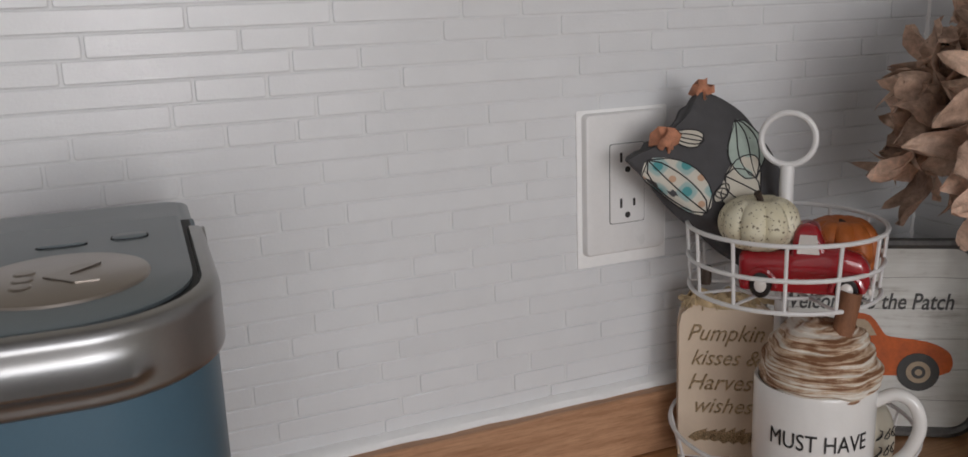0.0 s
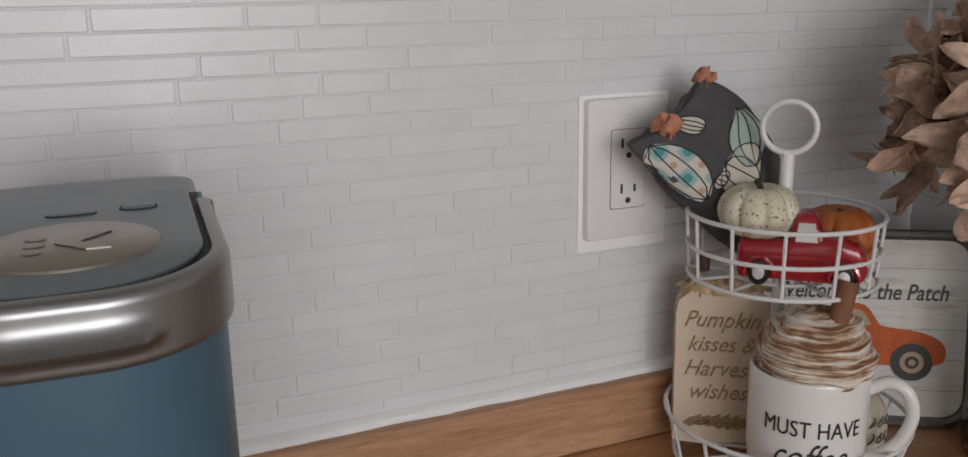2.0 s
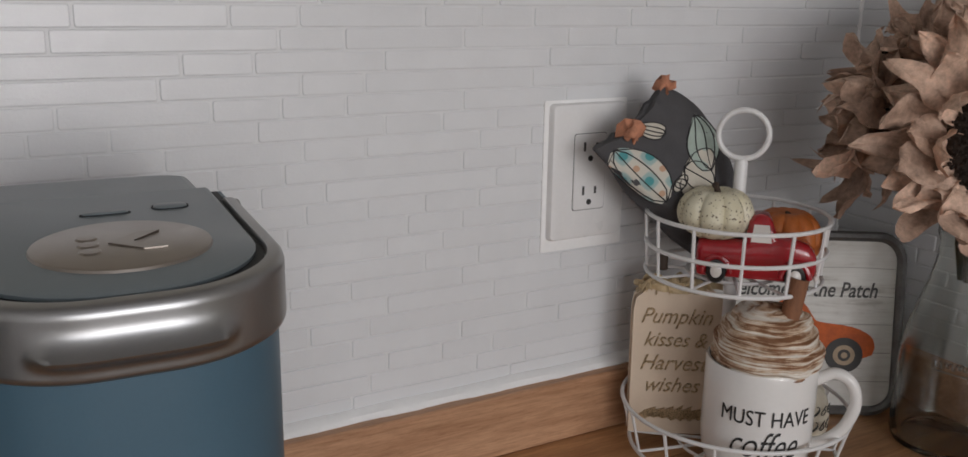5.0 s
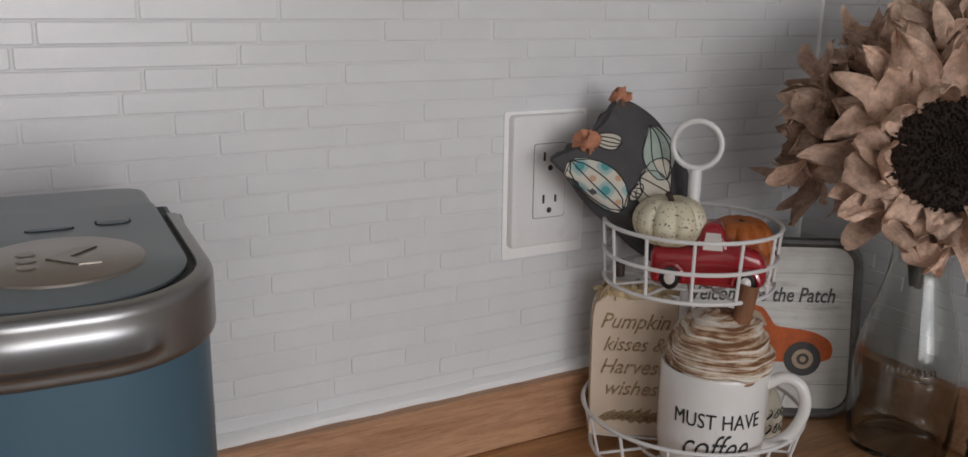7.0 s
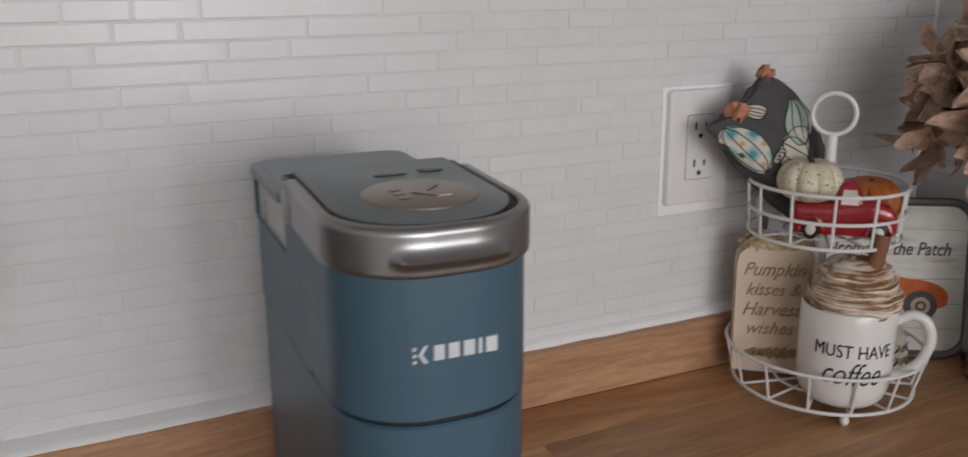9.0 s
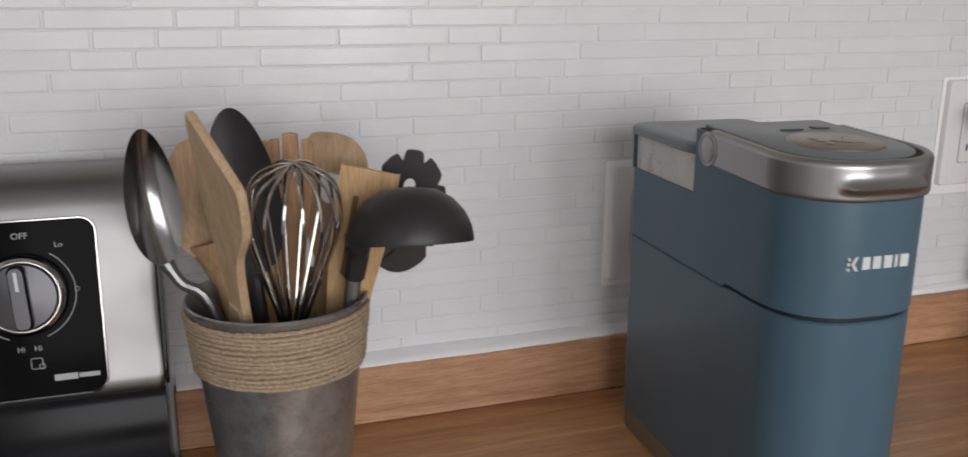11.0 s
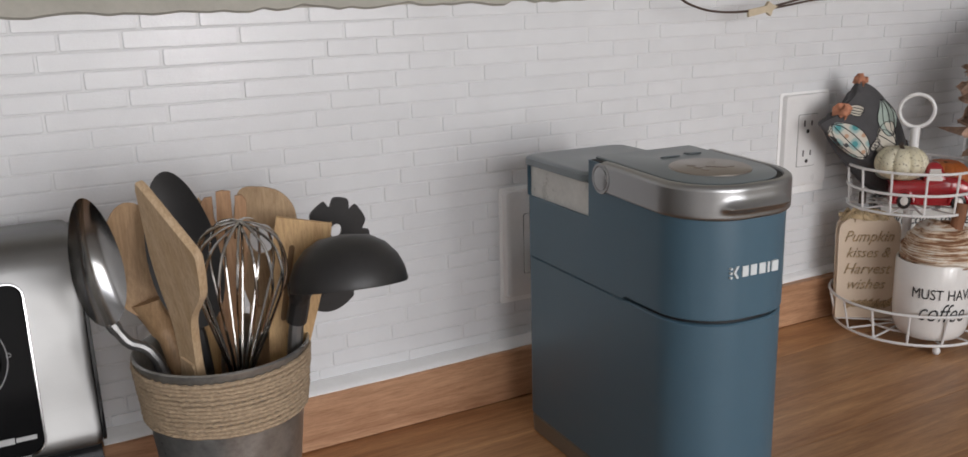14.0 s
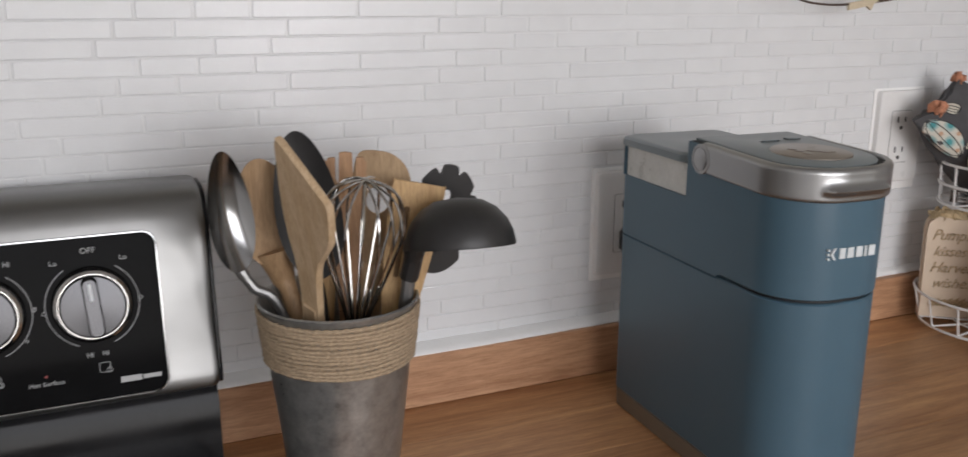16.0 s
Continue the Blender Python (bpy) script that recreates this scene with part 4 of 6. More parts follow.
# black nylon spoon
top = utensil("black_spoon", "large black nylon spoon standing in the bucket", "spoon")
m = Matrix.Translation((-0.782, -0.186, 0.272)) @ pose(0, 0, 0, -7, -8, -16)
place("bowl", spoon_bowl(0.0250, 0.058, 0.009, 0.0022), M_BLACKNYLON, top, m)
place("handle", tube(smooth_path([(-0.780, -0.186, 0.215), (-0.776, -0.190, 0.19), (-0.765, -0.205, 0.012)], 6), 0.0058, 10), M_BLACKNYLON, top, Matrix())

# wooden fork
top = utensil("wooden_fork", "brown wooden fork with three tines standing in the bucket", "fork")
m, L = stood((-0.758, -0.190, 0.012), (-0.747, -0.172, 0.309), CAM_SIDE)
half = [(0.006, 0.0), (0.0065, 0.17), (0.0105, 0.22), (0.0155, 0.25), (0.0165, 0.272)]
body = half + [(0.0165, 0.290), (0.0135, 0.2945), (0.0085, 0.294), (0.0078, 0.262), (0.0062, 0.262), (0.0055, 0.2975), (0.0, 0.2985), (-0.0048, 0.2975), (-0.0055, 0.262), (-0.0071, 0.262), (-0.0078, 0.294), (-0.0135, 0.2935), (-0.0165, 0.288)] + [(-u, v) for u, v in reversed(half)]
place("head", slab([q for q in body if q[1] > 0.1], -0.0024, 0.0024, 0.0006), M_WOODB, top, m)
place("handle", slab([(0.006, 0.0), (0.0064, 0.1695), (-0.0064, 0.1695), (-0.006, 0.0)], -0.0026, 0.0026, 0.0008), M_WOODB, top, m)

# pointed wooden paddle behind the fork
top = utensil("wooden_paddle", "pale wooden paddle with a pointed tip standing in the bucket", "paddle")
m, L = stood((-0.772, -0.176, 0.012), (-0.7630, -0.163, 0.304), CAM_SIDE)
half = [(0.0065, 0.0), (0.0068, 0.16), (0.0100, 0.205), (0.0155, 0.245), (0.0140, 0.266), (0.0080, 0.283), (0.0, 0.293)]
place("blade", slab(mirror(half), -0.0022, 0.0022, 0.0008), M_BAMBOO, top, m)

# wide wooden turner with a hole
top = utensil("wooden_turner", "wide wooden turner with a round hole standing in the bucket", "turner")
m, L = stood((-0.752, -0.178, 0.012), (-0.711, -0.160, 0.306), CAM_SIDE)
head = smooth_path([(0.009, 0.205), (0.019, 0.232), (0.0245, 0.262), (0.0215, 0.282), (0.010, 0.294), (-0.006, 0.297), (-0.0205, 0.293), (-0.0235, 0.27), (-0.0215, 0.24), (-0.009, 0.205)], 4)
hole = [(-0.0015 + 0.0095 * math.cos(t), 0.2570 + 0.0115 * math.sin(t)) for t in np.linspace(0, 2 * math.pi, 25)[:-1]]
place("blade", holed_plate(head, hole, -0.0022, 0.0022), M_WOODC, top, m)
place("handle", slab([(0.0072, 0.0), (0.009, 0.2045), (-0.009, 0.2045), (-0.0072, 0.0)], -0.0026, 0.0026, 0.001), M_WOODC, top, m)

# slotted wooden turner
top = utensil("slotted_turner", "yellow bamboo slotted turner with a square end standing in the bucket", "turner")
m, L = stood((-0.756, -0.216, 0.012), (-0.697, -0.205, 0.287), CAM_SIDE)
edge_l = smooth_path([(-0.0085, 0.0), (-0.0095, 0.14), (-0.0150, 0.19), (-0.0195, 0.235), (-0.0205, 0.278), (-0.0185, 0.2815)], 5)
edge_r = [(-u, v) for u, v in reversed(edge_l)]
place("blade", slab(edge_l + edge_r, -0.0026, 0.0026, 0.001), M_BAMBOO, top, m)
# slots are dark inlays on the blade face, not cut through
for sx, v0, v1 in ((-0.0065, 0.205, 0.262), (0.0075, 0.215, 0.262)):
    place("slot", slab(rounded(sx - 0.0021, sx + 0.0021, v0, v1, 0.002, 4), -0.00285, -0.0020, 0.0001), M_SLOTWOOD, top, m, "dark slot inlay")

# pasta server
top = utensil("pasta_server", "black nylon pasta server with scalloped teeth standing in the bucket", "pasta server")
m = Matrix.Translation((-0.6650, -0.168, 0.2455)) @ pose(0, 0, 0, 6, 10, -6)
teeth = []
for i in range(176):
    a = 2 * math.pi * i / 176
    cut = 0.0 if math.sin(a) < -0.85 else max(0.0, math.cos(10 * a)) ** 4
    rr = 1.0 - 0.15 * cut
    teeth.append((0.0305 * rr * math.cos(a), 0.0485 * rr * math.sin(a)))
eye_hole = [(0.0045 * math.cos(t), 0.021 + 0.006 * math.sin(t)) for t in np.linspace(0, 2 * math.pi, 25)[:-1]]
vs, fs = holed_plate(teeth, eye_hole, -0.0014, 0.0014)
place("head", (vs, fs), M_BLACKNYLON, top, m)
place("handle", tube(smooth_path([(-0.678, -0.172, 0.222), (-0.697, -0.180, 0.211), (-0.7115, -0.186, 0.196), (-0.719, -0.190, 0.165), (-0.735, -0.195, 0.012)], 6), 0.0062, 10), M_BLACKNYLON, top, Matrix())

# ladle, hung mouth down over the rim
top = utensil("ladle", "black nylon soup ladle with a grey handle, bowl turned over", "ladle")
m = Matrix.Translation((-0.6800, -0.246, 0.2445)) @ pose(0, 0, 0, -13, 1.5, 0)
prof = [(0.0422, -0.0005), (0.0426, 0.001), (0.0412, 0.010), (0.0371, 0.0195), (0.0293, 0.0285), (0.0183, 0.0348), (0.0, 0.0370)]
prof = [(0.0, 0.0352), (0.0176, 0.0330), (0.0281, 0.0270), (0.0355, 0.0185), (0.0394, 0.0095), (0.0406, 0.001)] + prof
place("bowl", lathe(prof, 48), M_BLACKNYLON, top, m)
place("socket", tube(smooth_path([(-0.714, -0.238, 0.249), (-0.713, -0.231, 0.234), (-0.715, -0.226, 0.218)], 5), [0.0085] * 4 + [0.0075] * 7, 10), M_BLACKNYLON, top, Matrix())
place("handle", tube([(-0.715, -0.226, 0.2175), (-0.721, -0.224, 0.17), (-0.742, -0.212, 0.012)], 0.0054, 10), M_GREYSTEEL, top, Matrix(), "grey steel handle")

# balloon whisk
top = utensil("whisk", "steel balloon whisk standing in the bucket", "whisk")
base = Vector((-0.758, -0.222, 0.165))
m, L = stood(base, (-0.754, -0.247, 0.302), CAM_SIDE)
for i in range(8):
    a = math.pi * i / 8
    h = smooth_path([(0.004, 0.0), (0.009, 0.03), (0.0235, 0.075), (0.0308, 0.103), (0.0250, 0.127), (0.010, 0.1375), (0.0, 0.1395)], 5)
    loop = [(u * math.cos(a), u * math.sin(a) * 1.15, v - 0.0012 * (i % 3)) for u, v in h] + [(-u * math.cos(a), -u * math.sin(a) * 1.15, v - 0.0012 * (i % 3)) for u, v in reversed(h[:-1])]
    place("wire", tube(loop, 0.00100, 7), M_CHROME, top, m)
place("handle", tube([(-0.758, -0.222, 0.172), (-0.761, -0.216, 0.12), (-0.768, -0.205, 0.012)], [0.0062, 0.0075, 0.0068], 12), M_POLISH, top, Matrix())


# ---- outlets ----
def outlet(x, z, label, plug):
    top = empty("wall_outlet", pose(x, -0.0025, z), label, "outlet", "wall outlets")
    part("plate", loft([[(px, yy, pz) for px, pz in rounded(-0.0392 + i, 0.0392 - i, -0.0602 + i, 0.0602 - i, 0.004, 3)] for i, yy in ((0.0, 0.0045), (0.0, -0.0030), (0.0012, -0.0052), (0.0045, -0.0060))]), M_PLATE, top)
    part("socket_gap", slab(rounded(-0.0172, 0.0172, -0.0342, 0.0342, 0.0025, 3), -0.00615, -0.003, 0.0001), M_SLOT, top)
    sock = part("socket", slab(rounded(-0.0167, 0.0167, -0.0337, 0.0337, 0.0025, 3), -0.0070, -0.003, 0.0006), M_PLATE, top)
    for s in (-1, 1):
        cz = s * 0.0195
        for dx, h in ((-0.0064, 0.0080), (0.0064, 0.0064)):
            part("slot", box(dx - 0.0011, dx + 0.0011, -0.0073, -0.0066, cz + 0.003 - h / 2, cz + 0.003 + h / 2), M_SLOT, sock)
        part("ground_slot", moved(lathe([(0.0, 0.0), (0.0026, 0.0), (0.0026, 0.0005)], 16), pose(0, -0.0073, cz - 0.0075, -90, 0, 0)), M_SLOT, sock)
    if plug:
        p = part("plug", join(box(-0.012, 0.013, -0.033, -0.0072, -0.032, -0.004, 0.004), tube(smooth_path([(0.0, -0.030, -0.020), (0.012, -0.046, -0.028), (0.028, -0.050, -0.075), (0.036, -0.046, -0.13), (0.040, -0.055, -0.172)], 6), 0.003, 8)), M_BLACKNYLON, top, "black plug with its cord")
    return top


outlet(0.0404, 0.2492, "white outlet plate with two empty sockets on the tiles", False)
outlet(-0.3740, 0.1760, "white outlet plate with a black plug behind the machine", True)
solid("trim_cut_edge", loft([[(px, yy, pz) for px, pz in rounded(-0.0435 + 0.04, 0.0435 + 0.0405, 0.1780, 0.3120, 0.0015, 2)] for yy in (0.002, -0.0012)]), M_CAULK, "caulked cut edge of the tiles round the outlet")
solid("trim_cut_edge_low", loft([[(px, yy, pz) for px, pz in rounded(-0.3740 - 0.043, -0.3740 + 0.043, 0.109, 0.2400, 0.0015, 2)] for yy in (0.002, -0.0012)]), M_CAULK, "caulked cut edge of the tiles round the outlet")

# ---- hanging wire ----
wire = empty("hanging_wire", pose(-0.1, -0.05, 0.43), "thin brown wires with a taped joint hanging above the tiles", "wire")
for k, dz in ((0, 0.0), (1, 0.0045)):
    pts = smooth_path([(-0.130, 0.03, 0.045 + dz), (-0.118, 0.0, 0.008), (-0.085, 0.0, -0.007), (-0.045, 0.0, -0.0125), (0.0, 0.0, -0.0115), (0.03, 0.0, -0.0095 + dz * 0.5), (0.085, 0.0, -0.003 + dz), (0.150, 0.0, 0.004 + dz), (0.22, 0.03, 0.045)], 6)
    part("strand", tube(pts, 0.0013, 7), M_WIRE, wire)
part("tape", join(moved(slab([(-0.022, -0.005), (0.006, -0.0035), (0.012, -0.0085), (0.016, -0.002), (0.024, 0.001), (0.016, 0.004), (0.010, 0.0085), (0.006, 0.004), (-0.022, 0.003)], -0.002, 0.002, 0.0005), pose(0.008, 0, -0.0115, 0, -6, 0))), M_TAPE, wire, "scrap of cream masking tape")


# ---- tiered tray ----
TX, TY = 0.129, -0.101
VD = Vector((0.700, 0.714, 0.0))      # away from the viewer's side of the tray
VR = Vector((0.714, -0.700, 0.0))     # along the tray's front


def near_tray(right, back, z):
    return Vector((TX, TY, 0)) + VR * right + VD * back + Vector((0, 0, z))


def tray():
    top = empty("tiered_tray", pose(TX, TY, 0.0), "white wire two-tier tray with a ring handle on the countertop", "tray")

    def basket(name, r0, r1, zs, spokes, r, a0):
        b = part(name, join(*[tube(circle((0, 0, z), r0 + (r1 - r0) * (z - zs[0]) / (zs[-1] - zs[0]), 56), r, 7, True) for z in zs]), M_WIREWHITE, top, "white wire basket")
        for i in range(spokes):
            a = 2 * math.pi * i / spokes + a0
            c, s = math.cos(a), math.sin(a)
            pts = [(0.012 * c, 0.012 * s, zs[0] + 0.0004), (r0 * 0.55 * c, r0 * 0.55 * s, zs[0] + 0.0004), ((r0 - 0.001) * c, (r0 - 0.001) * s, zs[0] + 0.0006), (r1 * c, r1 * s, zs[-1])]
            part("spoke", tube(pts, r * 0.85, 6), M_WIREWHITE, b)
        part("base_ring", tube(circle((0, 0, zs[0] + 0.0005), r0 * 0.52, 40), r * 0.85, 6, True), M_WIREWHITE, b)
        return b
    lb = basket("lower_basket", 0.0900, 0.0985, (0.012, 0.052), 14, 0.0018, 0.2)
    lb.matrix_local = Matrix.Translation(VR * 0.011)
    basket("upper_basket", 0.0735, 0.0760, (0.171, 0.196, 0.2225), 12, 0.0018, 0.35)
    part("pole", lathe([(0.0, 0.008), (0.0055, 0.008), (0.0055, 0.2655), (0.0047, 0.269), (0.0, 0.269)], 20), M_WIREWHITE, top, "white metal post")
    ring = [VR * (0.0203 * math.cos(t)) + Vector((0, 0, 0.2895 + 0.0203 * math.sin(t))) for t in np.linspace(0, 2 * math.pi, 41)[:-1]]
    part("ring_handle", tube(ring, 0.0025, 10, True), M_WIREWHITE, top, "round ring handle")
    for a in (-2.11, -2.11 + 2.094, -2.11 + 4.189):
        part("foot", moved(lathe([(0.0, 0.0), (0.003, 0.0008), (0.0048, 0.004), (0.0042, 0.0075), (0.002, 0.0105), (0.0, 0.011)], 14), pose(VR.x * 0.012 + 0.087 * math.cos(a), VR.y * 0.012 + 0.087 * math.sin(a), 0)), M_WIREWHITE, top, "small ball foot")


tray()


def pumpkin(name, at, r, h, lobes, mat, label, stem_h, stem_lean, squash=0.14):
    top = empty(name, Matrix.Translation(at), label, "pumpkin", "decorative pumpkins")
    rings = []
    n = lobes * 8
    for k in range(15):
        v = -math.pi / 2 + math.pi * k / 14
        ring = []
        for i in range(n):
            a = 2 * math.pi * i / n
            lob = 1 - squash * (1 - abs(math.sin(a * lobes / 2)) ** 0.55) * math.cos(v) ** 0.4
            rr = r * max(0.03, math.cos(v)) ** 0.75 * lob
            z = h / 2 * math.sin(v) * (1 - 0.22 * math.exp(-(rr / (r * 0.35)) ** 2) * (1 if v > 0 else 0.6))
            ring.append((rr * math.cos(a), rr * math.sin(a), z + h / 2))
        rings.append(ring)
    part("body", loft(rings), mat, top, "", 60)
    st = smooth_path([(0, 0, h * 0.80), (0, 0, h * 0.80 + stem_h * 0.5), (stem_lean, 0.0, h * 0.80 + stem_h)], 5)
    part("stem", tube(st, [0.0052, 0.0042, 0.0034, 0.003, 0.0028, 0.0026, 0.0025, 0.0025, 0.0026, 0.003, 0.0032], 7), M_STEM, top, "dark curved stem")
    return top


def toy_truck():
    c = near_tray(0.0165, -0.031, 0.1735)
    top = empty("toy_truck", Matrix.Translation(c) @ pose(0, 0, 0, 0, 0, math.degrees(math.atan2(VR.y, VR.x))) @ Matrix.Diagonal((0.9, 0.9, 1.14, 1)), "glossy red ceramic pickup truck in the upper basket", "toy truck")
    H = 0.0185
    # low body with fenders: sections along x
    secs = [(-0.0520, 0.010, 0.022, 0.86), (-0.0505, 0.006, 0.0240, 0.97), (-0.047, 0.005, 0.0245, 1.0), (-0.010, 0.005, 0.0250, 1.0), (0.016, 0.005, 0.0285, 0.98), (0.032, 0.005, 0.0275, 0.95), (0.044, 0.006, 0.025, 0.9), (0.050, 0.008, 0.021, 0.8), (0.0525, 0.011, 0.017, 0.6)]
    rings = []
    for x, z0, z1, k in secs:
        z1 *= 1.24
        w = H * k
        rings.append([(x, -w * 0.9, z0), (x, -w, z0 + 0.003), (x, -w, z1 - 0.006), (x, -w * 0.93, z1 - 0.002), (x, -w * 0.75, z1), (x, w * 0.75, z1), (x, w * 0.93, z1 - 0.002), (x, w, z1 - 0.006), (x, w, z0 + 0.003), (x, w * 0.9, z0)])
    part("body", loft(rings), M_RED_GLAZE, top, "glossy red body", 50)
    cab = []
    for z, x0, x1, w in ((0.029, -0.011, 0.021, 0.0170), (0.034, -0.0105, 0.0185, 0.0168), (0.046, -0.008, 0.0125, 0.0150), (0.0495, -0.005, 0.009, 0.0125), (0.0508, -0.001, 0.005, 0.008)):
        cab.append([(px, py, z) for px, py in rounded(x0, x1, -w, w, min(0.005, (x1 - x0) * 0.4), 4)])
    part("cab", loft(cab), M_RED_GLAZE, top, "rounded red cab", 50)
    for s in (-1, 1):
        q = [(-0.0055, 0.032), (0.0125, 0.032), (0.0095, 0.0445), (-0.0035, 0.0445)]
        part("side_window", loft([[(x, s * (0.0172 - (z - 0.032) * 0.13), z) for x, z in q], [(x, s * (0.0150 - (z - 0.032) * 0.13), z) for x, z in q]]), M_WHITE_GLAZE, top, "white painted window")
        for wx in (-0.0335, 0.0345):
            arch = [(wx + 0.0125 * math.cos(t), s * 0.0178, 0.006 + 0.0135 * math.sin(t)) for t in np.linspace(0.15, math.pi - 0.15, 14)]
            part("fender", tube(arch, 0.0027, 8), M_RED_GLAZE, top)
            wheel = part("wheel", moved(lathe([(0.0, 0.0035), (0.0060, 0.0035), (0.0085, 0.003), (0.0095, 0.001), (0.0095, -0.004), (0.0, -0.004)], 28), pose(wx, s * 0.0172, 0.0095, -s * 90, 0, 0)), M_BLACK_GLAZE, top, "black wheel")
            part("hubcap", moved(lathe([(0.0, 0.0052), (0.0035, 0.0048), (0.0052, 0.0034)], 20), pose(wx, s * 0.0172, 0.0095, -s * 90, 0, 0)), M_WHITE_GLAZE, wheel, "white hubcap")
        part("headlight", moved(lathe([(0.0, 0.002), (0.002, 0.0015), (0.0028, 0.0)], 14), pose(0.0505, s * 0.010, 0.018, 0, 80, 0)), M_WHITE_GLAZE, top, "white headlight")
    part("bumper", moved(box(-0.002, 0.002, -0.0155, 0.0155, -0.002, 0.002, 0.0012), pose(0.0525, 0, 0.0085)), M_WHITE_GLAZE, top, "white bumper")


toy_truck()
pumpkin("white_pumpkin", near_tray(-0.0175, -0.027, 0.2065), 0.0315, 0.043, 9, M_SPECKLE, "small cream pumpkin with dark speckles riding on the toy truck", 0.011, -0.003)
pumpkin("orange_pumpkin", near_tray(0.0415, 0.0190, 0.1732), 0.0310, 0.053, 10, M_ORANGE, "small orange pumpkin in the upper basket", 0.006, 0.002)
peg = empty("wooden_peg", Matrix.Translation(near_tray(-0.058, -0.020, 0.1733)), "short dark wooden peg in the upper basket", "peg")
part("body", lathe([(0.0, 0.0), (0.0042, 0.0), (0.0045, 0.001), (0.0044, 0.014), (0.0038, 0.015), (0.0, 0.015)], 14), M_STEM, peg)


# ---- printed towel tucked in the upper basket ----
def towel():
    M0, B0 = Vector((0.0460, -0.046, 0.303)), Vector((0.142, -0.066, 0.184))
    ax = (B0 - M0).normalized()
    top = empty("kitchen_towel", Matrix.Translation(M0), "rolled charcoal kitchen towel printed with pumpkins, tucked in the basket", "towel")
    pr = Vector((0.76, 0.0, 0.65))
    pr = (pr - ax * pr.dot(ax)).normalized()
    th = ax.cross(pr).normalized()
    if th.y > 0:
        th = -th

    def at(u, v, off=0.0):
        """u round the roll in turns (0.25 faces the viewer), v from the mouth (0) to the basket (1)."""
        a = 2 * math.pi * u
        w = (0.0385 - 0.0100 * v + 0.004 * math.sin(v * 5)) * (1 - 0.25 * max(0, v - 0.8) / 0.2)
        d = 0.013 + 0.016 * math.sin(min(1, v * 1.2) * math.pi / 2)
        fold = 0.0035 * math.sin(3 * a + 4 * v) * (1 - v) + 0.0025 * math.sin(7 * a + 9 * v) * (1 - 0.5 * v)
        c, s = math.cos(a), math.sin(a)
        w *= 1 + max(0.0, c) * 0.80 * math.sin(math.pi * min(1.0, 0.02 + 0.62 * v))
        sag = 0.014 * math.sin(min(1.0, (1 - v)) * math.pi) - 0.010 * (1 - v) * (1 - abs(c)) * 1.2
        base = M0 + ax * (v * (B0 - M0).length)
        lip = (1 - v) ** 3 * (0.004 * max(0.0, c) ** 2 + 0.010 * max(0.0, -s) + 0.009 * (1 - c * c))
        return base + pr * ((w + fold + off) * c) + th * ((d + fold * 0.7 + off) * s) + ax * lip - M0
    n, rows = 60, 22
    rings = [[at(i / n, k / (rows - 1)) for i in range(n)] for k in range(rows)]
    inner = []
    for k in range(5):
        s = 1 - 0.16 * (k + 1)
        mid = sum((Vector(p) for p in rings[0]), Vector()) / n
        inner.append([mid + (Vector(p) - mid) * s + ax * (0.0016 * math.sin(k * 2.2)) for p in rings[0]])
    part("cloth", loft(inner[::-1] + rings), M_TOWEL, top, "charcoal woven cloth", 70)

    def patch(name, uc, vc, ru, rv, turn, mat, label="", off=0.0007, k=14):
        vs, fs = [], []
        g2 = [(0, 0)] + [(r, 2 * math.pi * i / k) for r in (0.5, 1.0) for i in range(k)]
        for r, a in g2:
            x, z = r * math.cos(a) * ru, r * math.sin(a) * rv
            u, v = x * math.cos(turn) - z * math.sin(turn), x * math.sin(turn) + z * math.cos(turn)
            vs.append(tuple(at(uc + u / 0.22, min(1, max(0.002, vc + v / 0.155)), off)))
        for i in range(k):
            j = (i + 1) % k
            fs.append((0, 1 + i, 1 + j))
            fs.append((1 + i, 1 + k + i, 1 + k + j, 1 + j))
        return part(name, (vs, fs), mat, top, label, 80)

    def rib(uc, vc, ru, rv, turn, bend):
        pts = []
        for i in range(9):
            t = -1 + 2 * i / 8
            x, z = bend * ru * math.sqrt(max(0, 1 - t * t)), t * rv
            u, v = x * math.cos(turn) - z * math.sin(turn), x * math.sin(turn) + z * math.cos(turn)
            pts.append(tuple(at(uc + u / 0.22, min(1, max(0.002, vc + v / 0.155)), 0.0011)))
        return tube(pts, 0.00055, 5)
    spots = [(0.205, 0.50, 0.0200, 0.0180, 0.3, M_CREAMPRINT), (0.12, 0.40, 0.0145, 0.024, -0.3, M_SAGEPRINT), (0.368, 0.26, 0.0200, 0.033, 0.1, M_PLAIDPRINT), (0.225, 0.10, 0.007, 0.014, 0.5, M_CREAMPRINT), (0.335, 0.70, 0.014, 0.014, 0.1, M_SAGEPRINT), (0.275, 0.44, 0.008, 0.005, 0.4, M_CREAMPRINT), (0.04, 0.86, 0.012, 0.016, 0.0, M_RUSTPRINT)]
    for uc, vc, ru, rv, turn, mat in spots:
        pt = patch("printed_pumpkin", uc, vc, ru, rv, turn, mat, "printed pumpkin shape")
